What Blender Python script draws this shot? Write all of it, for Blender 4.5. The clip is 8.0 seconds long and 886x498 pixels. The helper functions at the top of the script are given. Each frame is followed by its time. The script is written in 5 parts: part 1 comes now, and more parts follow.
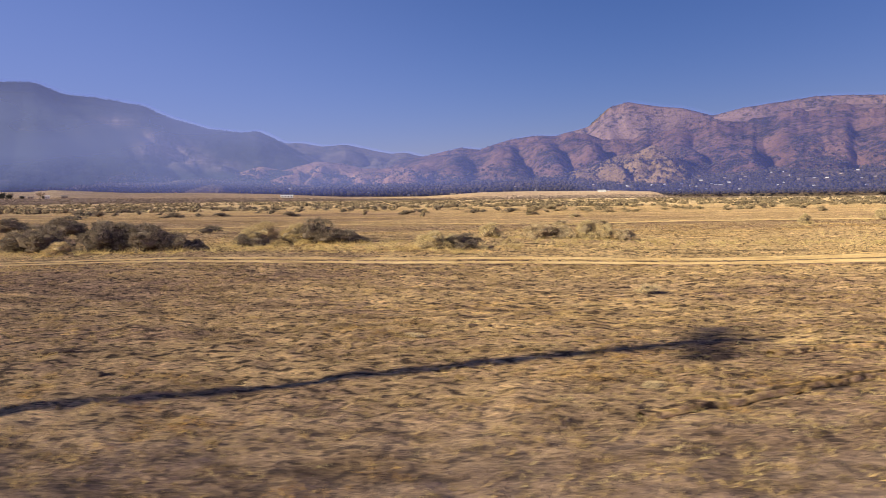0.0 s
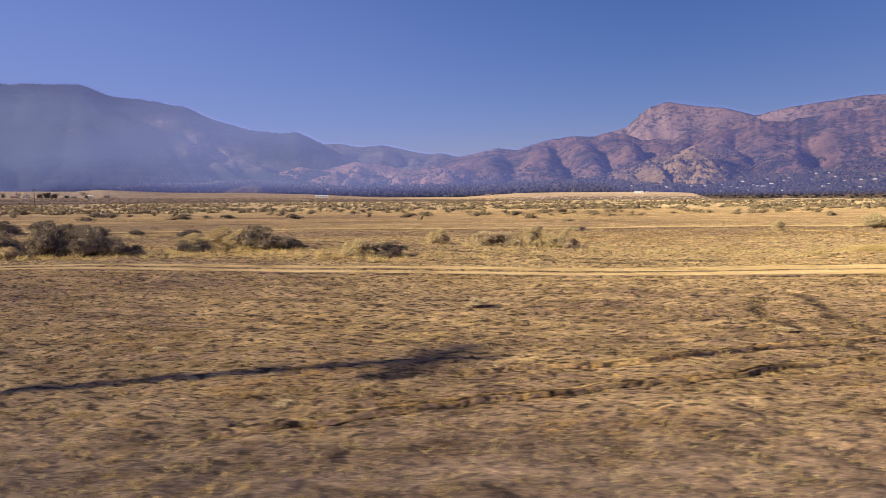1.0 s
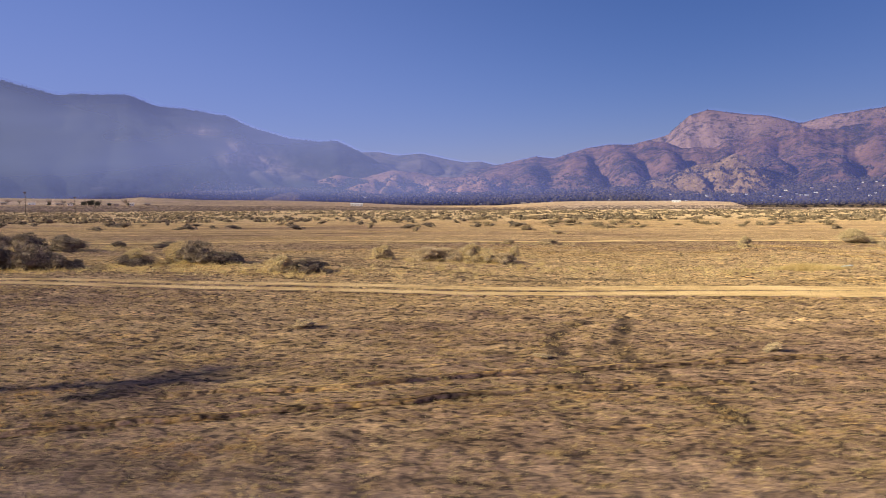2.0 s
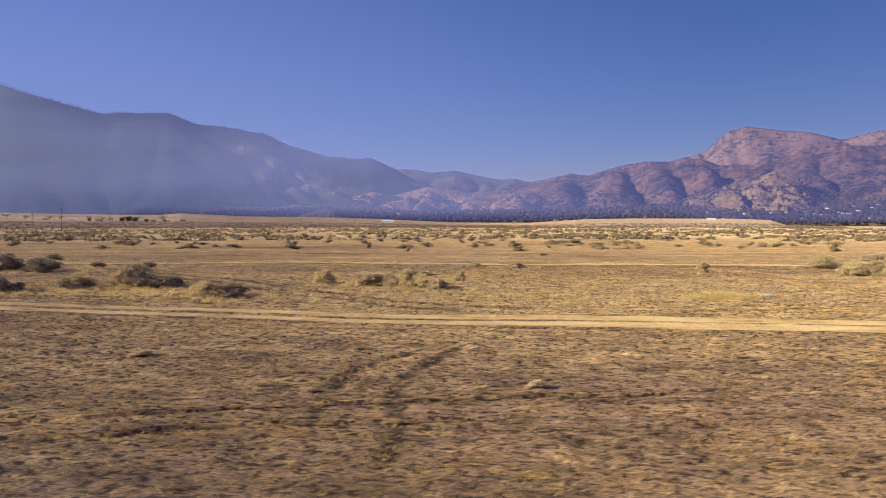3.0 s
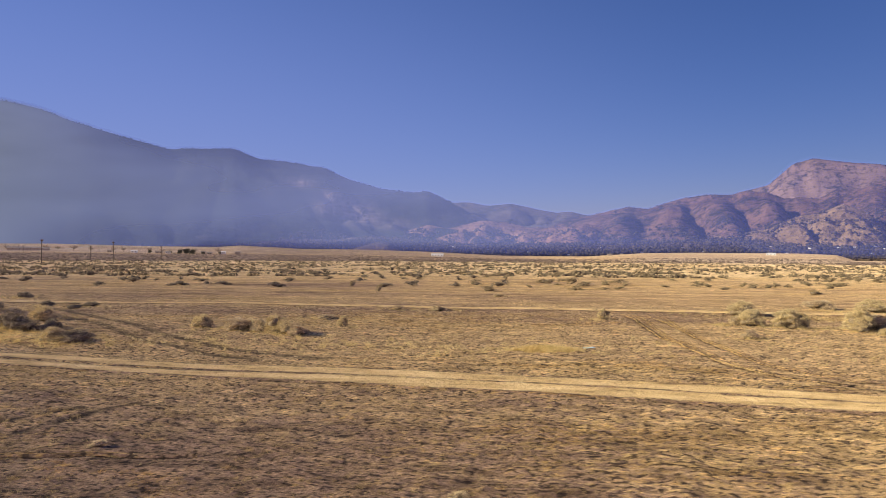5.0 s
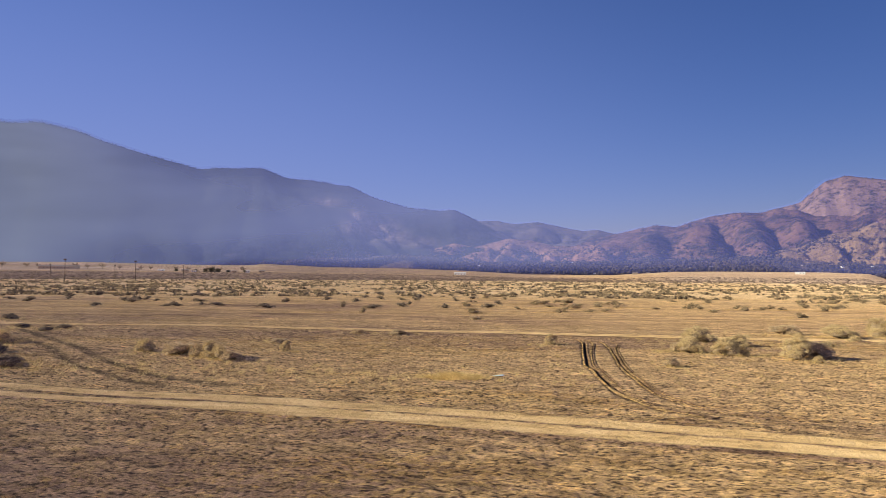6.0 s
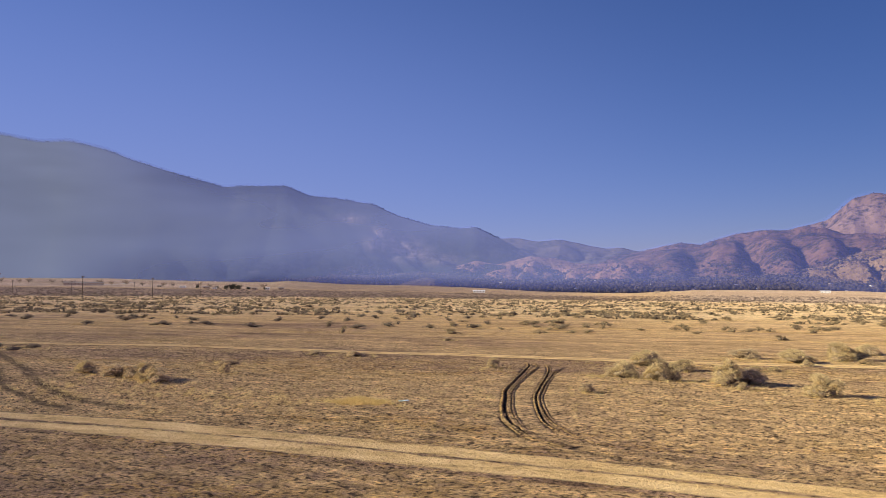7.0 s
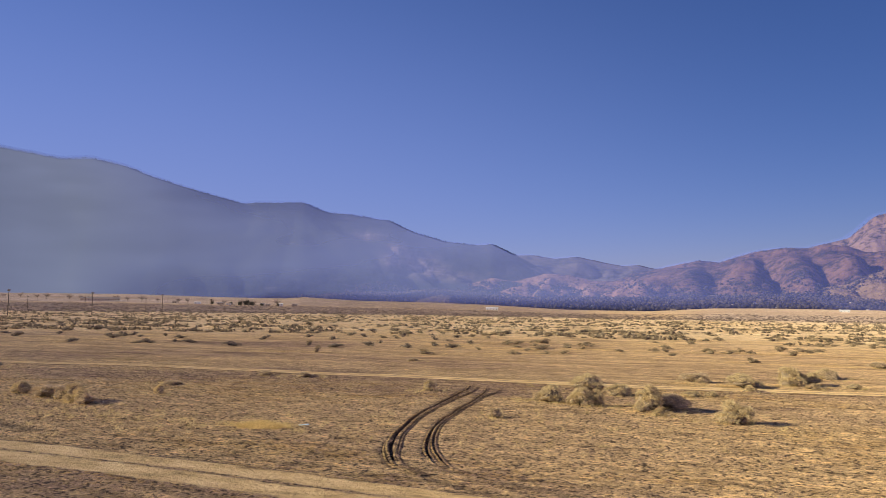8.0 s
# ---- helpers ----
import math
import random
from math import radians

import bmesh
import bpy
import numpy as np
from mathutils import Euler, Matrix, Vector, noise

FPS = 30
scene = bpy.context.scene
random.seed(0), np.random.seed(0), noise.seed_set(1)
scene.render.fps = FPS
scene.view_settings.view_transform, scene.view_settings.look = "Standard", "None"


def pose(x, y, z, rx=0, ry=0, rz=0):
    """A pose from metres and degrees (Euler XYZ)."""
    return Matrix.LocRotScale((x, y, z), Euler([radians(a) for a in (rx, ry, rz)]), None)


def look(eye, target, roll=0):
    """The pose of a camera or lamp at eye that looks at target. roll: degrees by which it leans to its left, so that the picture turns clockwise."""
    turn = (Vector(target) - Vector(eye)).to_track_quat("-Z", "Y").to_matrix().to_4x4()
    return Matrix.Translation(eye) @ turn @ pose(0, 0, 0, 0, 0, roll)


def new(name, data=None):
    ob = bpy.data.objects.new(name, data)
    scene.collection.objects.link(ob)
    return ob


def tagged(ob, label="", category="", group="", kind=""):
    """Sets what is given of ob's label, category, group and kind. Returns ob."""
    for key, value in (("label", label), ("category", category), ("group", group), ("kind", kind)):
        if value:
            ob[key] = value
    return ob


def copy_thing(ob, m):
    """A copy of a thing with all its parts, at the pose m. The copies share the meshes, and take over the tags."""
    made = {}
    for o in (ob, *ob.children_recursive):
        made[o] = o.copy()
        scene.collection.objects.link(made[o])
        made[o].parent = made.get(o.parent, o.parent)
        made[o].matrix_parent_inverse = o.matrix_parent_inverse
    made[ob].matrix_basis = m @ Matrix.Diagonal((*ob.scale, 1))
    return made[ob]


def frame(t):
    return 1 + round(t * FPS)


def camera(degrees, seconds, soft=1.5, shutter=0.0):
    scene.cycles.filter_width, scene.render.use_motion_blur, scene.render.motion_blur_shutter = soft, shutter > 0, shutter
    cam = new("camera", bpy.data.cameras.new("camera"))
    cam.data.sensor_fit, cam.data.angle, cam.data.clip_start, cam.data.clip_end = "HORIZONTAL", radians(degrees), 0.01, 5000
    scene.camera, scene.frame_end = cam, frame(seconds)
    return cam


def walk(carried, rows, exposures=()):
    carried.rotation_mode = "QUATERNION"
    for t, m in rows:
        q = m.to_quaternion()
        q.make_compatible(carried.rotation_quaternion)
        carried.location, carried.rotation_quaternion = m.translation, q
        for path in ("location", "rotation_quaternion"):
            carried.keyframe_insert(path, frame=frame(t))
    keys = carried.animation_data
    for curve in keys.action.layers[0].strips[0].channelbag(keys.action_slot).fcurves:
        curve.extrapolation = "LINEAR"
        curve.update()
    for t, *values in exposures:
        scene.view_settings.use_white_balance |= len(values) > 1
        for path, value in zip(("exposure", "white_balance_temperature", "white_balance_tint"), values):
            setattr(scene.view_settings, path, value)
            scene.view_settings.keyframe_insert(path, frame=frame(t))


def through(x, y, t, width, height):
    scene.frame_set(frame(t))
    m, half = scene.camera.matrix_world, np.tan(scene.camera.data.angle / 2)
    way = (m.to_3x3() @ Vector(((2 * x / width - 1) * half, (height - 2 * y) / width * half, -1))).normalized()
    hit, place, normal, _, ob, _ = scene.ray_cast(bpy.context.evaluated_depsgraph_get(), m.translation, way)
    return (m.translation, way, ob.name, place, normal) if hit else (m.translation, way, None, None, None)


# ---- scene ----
cam = camera(62.5, 8.0, soft=0.5, shutter=0.4)

# seconds, x, y, z, yaw to the left, pitch up, roll
PATH = [
    (0.00, 0.000, -0.000, 2.249, -0.00, -4.08, -0.66),
    (0.25, 1.115, -0.106, 2.333, 0.73, -4.07, -0.64),
    (0.50, 2.264, -0.215, 2.409, 1.46, -4.06, -0.59),
    (0.75, 3.445, -0.319, 2.479, 2.20, -4.05, -0.54),
    (1.00, 4.650, -0.407, 2.549, 2.93, -4.01, -0.48),
    (1.25, 5.875, -0.474, 2.625, 3.64, -3.89, -0.44),
    (1.50, 7.124, -0.549, 2.717, 4.36, -3.73, -0.40),
    (1.75, 8.401, -0.658, 2.828, 5.09, -3.56, -0.35),
    (2.00, 9.698, -0.783, 2.948, 5.87, -3.36, -0.29),
    (2.25, 11.007, -0.891, 3.068, 6.67, -3.12, -0.22),
    (2.50, 12.321, -0.952, 3.187, 7.43, -2.82, -0.15),
    (2.75, 13.634, -0.946, 3.307, 8.04, -2.42, -0.10),
    (3.00, 14.950, -0.889, 3.424, 8.58, -2.04, -0.06),
    (3.25, 16.271, -0.806, 3.537, 9.10, -1.76, -0.03),
    (3.50, 17.596, -0.718, 3.645, 9.65, -1.50, -0.01),
    (3.75, 18.920, -0.638, 3.751, 10.24, -1.17, 0.01),
    (4.00, 20.245, -0.554, 3.855, 10.83, -0.79, 0.03),
    (4.25, 21.572, -0.452, 3.958, 11.41, -0.42, 0.06),
    (4.50, 22.898, -0.332, 4.067, 11.97, -0.09, 0.10),
    (4.75, 24.222, -0.201, 4.186, 12.53, 0.22, 0.17),
    (5.00, 25.542, -0.061, 4.313, 13.10, 0.53, 0.25),
    (5.25, 26.862, 0.089, 4.443, 13.66, 0.86, 0.31),
    (5.50, 28.186, 0.252, 4.570, 14.20, 1.21, 0.33),
    (5.75, 29.516, 0.433, 4.689, 14.72, 1.59, 0.33),
    (6.00, 30.850, 0.631, 4.801, 15.22, 1.96, 0.32),
    (6.25, 32.188, 0.848, 4.910, 15.73, 2.31, 0.35),
    (6.50, 33.528, 1.080, 5.021, 16.22, 2.65, 0.40),
    (6.75, 34.873, 1.326, 5.136, 16.65, 2.98, 0.45),
    (7.00, 36.220, 1.584, 5.254, 17.05, 3.30, 0.50),
    (7.25, 37.568, 1.852, 5.371, 17.43, 3.63, 0.56),
    (7.50, 38.919, 2.129, 5.489, 17.80, 3.95, 0.64),
    (7.75, 40.272, 2.417, 5.609, 18.14, 4.28, 0.72),
    (8.00, 41.630, 2.716, 5.732, 18.44, 4.60, 0.79),
]


def aim(x, y, z, yaw, pitch, roll):
    a, b = radians(yaw), radians(pitch)
    ahead = Vector((-math.sin(a) * math.cos(b), math.cos(a) * math.cos(b), math.sin(b)))
    eye = Vector((x, y, z))
    return look(eye, eye + 10 * ahead, roll)


walk(cam, [(t, aim(*row)) for t, *row in PATH], exposures=[(0.0, 0.71, 6500, 10), (8.0, 0.71, 6500, 10)])

# ---- light ----
SUN_EL, SHADOW_AZ = 20.0, 22.0          # degrees; shadows point this far from +x towards +y
SUN_ROT = radians(90.0 + SHADOW_AZ)     # from +y towards -x

world = bpy.data.worlds.new("sky")
scene.world = world
world.use_nodes = True
wn, wl = world.node_tree.nodes, world.node_tree.links
sky = wn.new("ShaderNodeTexSky")
sky.sky_type, sky.sun_disc = "NISHITA", False
sky.sun_elevation, sky.sun_rotation = radians(SUN_EL), SUN_ROT
sky.altitude, sky.air_density, sky.dust_density, sky.ozone_density = 1200, 1.0, 1.7, 5.0
grade = wn.new("ShaderNodeMix")
grade.data_type, grade.blend_type = "RGBA", "MULTIPLY"
grade.inputs[0].default_value = 1.0
grade.inputs[7].default_value = (1.36, 0.89, 1.10, 1)
deep = wn.new("ShaderNodeHueSaturation")
deep.inputs["Saturation"].default_value = 1.14
wl.new(sky.outputs[0], deep.inputs["Color"])
wl.new(deep.outputs[0], grade.inputs[6])


def world_range(value, a, b, c_, d):
    r = wn.new("ShaderNodeMapRange")
    r.interpolation_type = "SMOOTHSTEP"
    for k, v in enumerate((a, b, c_, d)):
        r.inputs[k + 1].default_value = v
    wl.new(value, r.inputs[0])
    return r.outputs[0]


# thin smoke low in the western sky
way, west, apart, veil, smoke = (wn.new("ShaderNode" + kind) for kind in ("TexCoord", "VectorMath", "SeparateXYZ", "Math", "Mix"))
west.operation, veil.operation, smoke.data_type = "DOT_PRODUCT", "MULTIPLY", "RGBA"
west.inputs[1].default_value = (-0.9, 0.43, 0.0)
wl.new(way.outputs["Generated"], west.inputs[0])
wl.new(way.outputs["Generated"], apart.inputs[0])
wl.new(world_range(west.outputs["Value"], 0.15, 1.0, 0.0, 0.75), veil.inputs[0])
wl.new(world_range(apart.outputs[2], 0.0, 0.55, 1.0, 0.15), veil.inputs[1])
wl.new(veil.outputs[0], smoke.inputs[0])
wl.new(grade.outputs[2], smoke.inputs[6])
smoke.inputs[7].default_value = (2.1, 2.5, 5.3, 1)
wl.new(smoke.outputs[2], wn["Background"].inputs[0])
wn["Background"].inputs[1].default_value = 0.062

sun = new("sun", bpy.data.lights.new("sun", "SUN"))
sun.data.energy, sun.data.angle, sun.data.color = 5.0, radians(0.53), (1.0, 0.872, 0.63)
c, s = math.cos(radians(SHADOW_AZ)), math.sin(radians(SHADOW_AZ))
sun.matrix_world = look((-300 * c, -300 * s, 300 * math.tan(radians(SUN_EL))), (0, 0, 0))


# ---- materials ----
def nodes_of(name, rough=0.95):
    m = bpy.data.materials.new(name)
    m.use_nodes = True
    n, l = m.node_tree.nodes, m.node_tree.links
    n["Principled BSDF"].inputs["Roughness"].default_value = rough
    n["Principled BSDF"].inputs["Specular IOR Level"].default_value = 0.15
    return m, n, l, n["Principled BSDF"]


def noise_at(n, l, scale, detail=5.0, stretch=(1, 1, 1), rough=0.6):
    co, mp, tx = n.new("ShaderNodeTexCoord"), n.new("ShaderNodeMapping"), n.new("ShaderNodeTexNoise")
    mp.inputs["Scale"].default_value = stretch
    tx.inputs["Scale"].default_value, tx.inputs["Detail"].default_value = scale, detail
    tx.inputs["Roughness"].default_value = rough
    l.new(co.outputs["Object"], mp.inputs[0])
    l.new(mp.outputs[0], tx.inputs["Vector"])
    return tx.outputs[0]


def ramp(n, l, value, stops):
    r = n.new("ShaderNodeValToRGB")
    e = r.color_ramp.elements
    while len(e) < len(stops):
        e.new(0.5)
    for k, (p, col) in enumerate(stops):
        e[k].position, e[k].color = p, (*col, 1)
    l.new(value, r.inputs[0])
    return r.outputs[0]


def blend(n, l, fac, a, b, kind="MIX"):
    m = n.new("ShaderNodeMix")
    m.data_type, m.blend_type = "RGBA", kind
    for socket, v in ((m.inputs[0], fac), (m.inputs[6], a), (m.inputs[7], b)):
        if isinstance(v, (int, float)):
            socket.default_value = v
        elif isinstance(v, tuple):
            socket.default_value = (*v, 1)
        else:
            l.new(v, socket)
    return m.outputs[2]


def maths(n, l, op, a, b, clamp=False):
    m = n.new("ShaderNodeMath")
    m.operation, m.use_clamp = op, clamp
    for socket, v in ((m.inputs[0], a), (m.inputs[1], b)):
        if isinstance(v, (int, float)):
            socket.default_value = v
        else:
            l.new(v, socket)
    return m.outputs[0]


def bump(n, l, bsdf, height, strength, distance):
    b = n.new("ShaderNodeBump")
    b.inputs["Strength"].default_value, b.inputs["Distance"].default_value = strength, distance
    l.new(height, b.inputs["Height"])
    l.new(b.outputs[0], bsdf.inputs["Normal"])


def attribute(n, name):
    a = n.new("ShaderNodeAttribute")
    a.attribute_name = name
    return a.outputs["Fac"]


def two_tone(name, dark, light, scale, fine, rough=0.95, strength=0.4, distance=0.02, stretch=(1, 1, 1)):
    """A surface of two colours at a large scale, with a finer grain and relief."""
    m, n, l, b = nodes_of(name, rough)
    big = ramp(n, l, noise_at(n, l, scale, 5, stretch), [(0.35, dark), (0.65, light)])
    small = noise_at(n, l, fine, 4, stretch)
    grain = ramp(n, l, small, [(0.3, (0.7, 0.7, 0.7)), (0.7, (1.15, 1.15, 1.15))])
    l.new(blend(n, l, 1.0, big, grain, "MULTIPLY"), b.inputs["Base Color"])
    bump(n, l, b, small, strength, distance)
    return m


def leafy(name, dark, light, through=0.25, per="island"):
    """Thin dry leaves and blades: each with its own tone, letting some light through."""
    m, n, l, b = nodes_of(name, 0.9)
    if per == "island":
        pick = n.new("ShaderNodeNewGeometry").outputs["Random Per Island"]
    else:
        pick = attribute(n, "tone")
    col = ramp(n, l, pick, [(0.0, dark), (1.0, light)])
    l.new(col, b.inputs["Base Color"])
    t, mix = n.new("ShaderNodeBsdfTranslucent"), n.new("ShaderNodeMixShader")
    l.new(col, t.inputs[0])
    mix.inputs[0].default_value = through
    l.new(b.outputs[0], mix.inputs[1])
    l.new(t.outputs[0], mix.inputs[2])
    l.new(mix.outputs[0], n["Material Output"].inputs[0])
    return m


def ranged(n, l, value, a, b, top=1.0):
    r = n.new("ShaderNodeMapRange")
    r.inputs[1].default_value, r.inputs[2].default_value, r.inputs[4].default_value = a, b, top
    l.new(value, r.inputs[0])
    return r.outputs[0]


def ground_material():
    """Bare brown soil with thin straw in tufts and painted shade between; wheel-worn dust, turned-up soil and rut shade
    where the mesh says so.
    """
    m, n, l, b = nodes_of("dry_field", 1.0)
    b.inputs["Diffuse Roughness"].default_value = 1.0
    patch = noise_at(n, l, 0.11, 5, (0.6, 1, 1), 0.6)
    tuft = noise_at(n, l, 1.9, 6, (0.75, 1, 1), 0.7)
    clump = noise_at(n, l, 6.5, 4, (0.7, 1, 1), 0.66)
    shaded_pits = noise_at(n, l, 7.5, 4, (0.7, 1, 1), 0.6)
    fine = noise_at(n, l, 24.0, 5, (0.8, 1, 1), 0.7)
    soil = ramp(n, l, fine, [(0.35, (0.15, 0.099, 0.067)), (0.5, (0.36, 0.24, 0.157)), (0.65, (0.60, 0.413, 0.275))])
    straw = ramp(n, l, fine, [(0.35, (0.35, 0.238, 0.10)), (0.5, (0.65, 0.46, 0.20)), (0.65, (0.89, 0.675, 0.335))])
    rust = ramp(n, l, fine, [(0.35, (0.27, 0.155, 0.05)), (0.5, (0.52, 0.325, 0.115)), (0.65, (0.80, 0.56, 0.24))])
    straw = blend(n, l, ranged(n, l, noise_at(n, l, 0.55, 6, (0.5, 1, 1), 0.7), 0.46, 0.56, 0.85), straw, rust)
    cover = maths(n, l, "ADD", maths(n, l, "MULTIPLY", tuft, 0.5), maths(n, l, "MULTIPLY", patch, 0.6))
    cover = maths(n, l, "ADD", cover, maths(n, l, "MULTIPLY", clump, 0.9))
    cover = maths(n, l, "ADD", cover, maths(n, l, "MULTIPLY", attribute(n, "straw"), 0.3))
    col = blend(n, l, ranged(n, l, cover, 0.98, 1.12), soil, straw)
    # pale dry grass, plus the sun glow of far straw put into the colour
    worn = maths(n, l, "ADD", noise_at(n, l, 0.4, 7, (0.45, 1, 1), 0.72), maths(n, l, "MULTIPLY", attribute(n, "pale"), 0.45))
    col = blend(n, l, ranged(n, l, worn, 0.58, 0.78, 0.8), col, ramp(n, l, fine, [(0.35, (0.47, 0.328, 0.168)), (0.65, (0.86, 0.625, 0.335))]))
    # shade of clods and tufts painted near-black into the hollows
    col = blend(n, l, maths(n, l, "MULTIPLY", ranged(n, l, shaded_pits, 0.52, 0.585, 0.9), maths(n, l, "SUBTRACT", 1.0, attribute(n, "open"))), col, (0.05, 0.034, 0.026))
    # mauve: leafless scrub far off, painted darkening on the nearest ground
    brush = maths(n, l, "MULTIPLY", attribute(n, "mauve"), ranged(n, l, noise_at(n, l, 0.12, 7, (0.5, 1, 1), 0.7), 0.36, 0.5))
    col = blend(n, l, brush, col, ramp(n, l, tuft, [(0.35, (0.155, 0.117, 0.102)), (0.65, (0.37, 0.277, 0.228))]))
    gold = ramp(n, l, noise_at(n, l, 0.5, 7, (0.4, 1, 1), 0.7), [(0.35, (0.46, 0.34, 0.18)), (0.5, (0.76, 0.60, 0.37)), (0.65, (0.95, 0.80, 0.53))])
    col = blend(n, l, attribute(n, "gold"), col, gold)
    # pale fields beyond the scrub, with the haze over them mixed into the colour
    hazy_hay = ramp(n, l, noise_at(n, l, 0.05, 7, (0.15, 1, 1), 0.65), [(0.38, (0.31, 0.245, 0.20)), (0.5, (0.49, 0.392, 0.315)), (0.62, (0.65, 0.53, 0.425))])
    col = blend(n, l, attribute(n, "hazy_hay"), col, hazy_hay)
    mottle = ramp(n, l, noise_at(n, l, 1.8, 8, (0.45, 1, 1), 0.8), [(0.36, (0.62, 0.60, 0.58)), (0.5, (1.0, 0.99, 0.98)), (0.64, (1.34, 1.32, 1.28))])
    col = blend(n, l, 1.0, col, mottle, "MULTIPLY")
    # thin shadow lines of low tufts, multiplied into the colour near and far
    shade_streak = ramp(n, l, noise_at(n, l, 1.5, 8, (0.25, 1, 1), 0.78), [(0.38, (0.56, 0.53, 0.50)), (0.5, (1.0, 0.99, 0.97)), (0.62, (1.28, 1.27, 1.20))])
    col = blend(n, l, 1.0, col, shade_streak, "MULTIPLY")
    swath = ramp(n, l, noise_at(n, l, 0.3, 7, (0.2, 1, 1), 0.74), [(0.38, (0.62, 0.59, 0.56)), (0.5, (1.0, 0.99, 0.97)), (0.62, (1.26, 1.25, 1.2))])
    col = blend(n, l, ranged(n, l, attribute(n, "open"), 0.0, 0.25), col, swath, "MULTIPLY")
    rag = maths(n, l, "ADD", maths(n, l, "MULTIPLY", noise_at(n, l, 2.2, 5, (0.45, 1, 1), 0.65), 1.5), maths(n, l, "MULTIPLY", fine, 0.4))
    powder = ramp(n, l, noise_at(n, l, 1.3, 7, (0.35, 1, 1), 0.7), [(0.33, (0.42, 0.285, 0.13)), (0.45, (0.72, 0.515, 0.24)), (0.65, (0.90, 0.69, 0.36))])
    dust = maths(n, l, "MULTIPLY", ranged(n, l, maths(n, l, "ADD", maths(n, l, "MULTIPLY", attribute(n, "dust"), 1.4), rag), 1.5, 1.85), ranged(n, l, attribute(n, "dust"), 0.0, 0.2))
    col = blend(n, l, dust, col, powder)
    # dark turned-up soil, and the shade painted inside the ruts
    churned_shade = ramp(n, l, fine, [(0.3, (0.028, 0.0192, 0.0144)), (0.7, (0.08, 0.0544, 0.0368))])
    col = blend(n, l, attribute(n, "churned_shade"), col, churned_shade)
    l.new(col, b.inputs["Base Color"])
    high = maths(n, l, "ADD", maths(n, l, "MULTIPLY", fine, 0.5), maths(n, l, "MULTIPLY", shaded_pits, -1.3))
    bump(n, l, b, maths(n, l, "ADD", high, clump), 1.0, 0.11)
    return m


def haze_material():
    """Thin drifting smoke and distance haze put on a tinted sheet: mostly clear, and lit by the sun and the sky."""
    m, n, l, b = nodes_of("thin_haze", 1.0)
    n.remove(b)
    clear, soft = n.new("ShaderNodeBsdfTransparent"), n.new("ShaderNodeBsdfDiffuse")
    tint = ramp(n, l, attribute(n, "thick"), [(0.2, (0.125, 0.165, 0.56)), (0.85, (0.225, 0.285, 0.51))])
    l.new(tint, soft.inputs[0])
    even = n.new("ShaderNodeCombineXYZ")       # one fixed normal: haze scatters evenly, whichever way its sheet is turned
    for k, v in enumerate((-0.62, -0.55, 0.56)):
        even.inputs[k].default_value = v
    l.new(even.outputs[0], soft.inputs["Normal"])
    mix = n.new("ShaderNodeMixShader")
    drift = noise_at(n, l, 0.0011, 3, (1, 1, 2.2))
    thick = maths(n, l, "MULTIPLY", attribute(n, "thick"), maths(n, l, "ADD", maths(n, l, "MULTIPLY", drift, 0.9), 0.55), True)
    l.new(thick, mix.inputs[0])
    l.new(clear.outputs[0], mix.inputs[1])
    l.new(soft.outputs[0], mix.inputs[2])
    l.new(mix.outputs[0], n["Material Output"].inputs[0])
    return m


def mountain_material(name, bare, grassy, wood, cover, scale=0.004, spots=0.035):
    """Bare slopes with dry grass, and scrub woods in blotches; cover: how much of it is wooded."""
    m, n, l, b = nodes_of(name, 1.0)
    base = ramp(n, l, noise_at(n, l, scale, 8, (1, 1, 1), 0.65), [(0.35, bare), (0.65, grassy)])
    dots = noise_at(n, l, spots, 5, (1, 1, 1), 0.75)
    large = noise_at(n, l, scale * 1.7, 5)
    mask = n.new("ShaderNodeMapRange")
    mask.inputs[1].default_value, mask.inputs[2].default_value = 1.10 - cover, 1.22 - cover
    l.new(maths(n, l, "ADD", maths(n, l, "MULTIPLY", dots, 0.65), maths(n, l, "MULTIPLY", large, 0.45)), mask.inputs[0])
    col = blend(n, l, mask.outputs[0], base, wood)
    l.new(blend(n, l, attribute(n, "bare"), col, ramp(n, l, dots, [(0.4, (0.20, 0.145, 0.125)), (0.6, (0.44, 0.33, 0.27))])), b.inputs["Base Color"])
    bump(n, l, b, dots, 1.0, 14.0)
    return m


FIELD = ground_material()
STRAW = leafy("dry_straw", (0.26, 0.18, 0.10), (0.78, 0.60, 0.34), per="tone")
STUBBLE = leafy("brown_stubble", (0.15, 0.103, 0.053), (0.68, 0.485, 0.22), per="tone")
GOLD = leafy("golden_straw", (0.46, 0.33, 0.12), (0.86, 0.69, 0.33), per="tone")
RUSTY = leafy("rusty_straw", (0.34, 0.19, 0.065), (0.80, 0.52, 0.19), per="tone")
SAGE = leafy("sage_leaves", (0.22, 0.172, 0.11), (0.90, 0.72, 0.45), 0.08)
RABBIT = leafy("rabbitbrush_twigs", (0.26, 0.205, 0.105), (0.90, 0.73, 0.41), 0.06)
# two tones for the shrubs' inner skins, inner shade put into the colour
SHADED_TWIGS = leafy("shaded_inner_twigs", (0.055, 0.043, 0.034), (0.13, 0.10, 0.078), 0.0)
PALETWIGS = leafy("lighter_shaded_twigs", (0.11, 0.087, 0.06), (0.28, 0.22, 0.143), 0.0)
PALESTRAW = leafy("pale_matted_straw", (0.45, 0.35, 0.19), (0.88, 0.71, 0.43), 0.1)
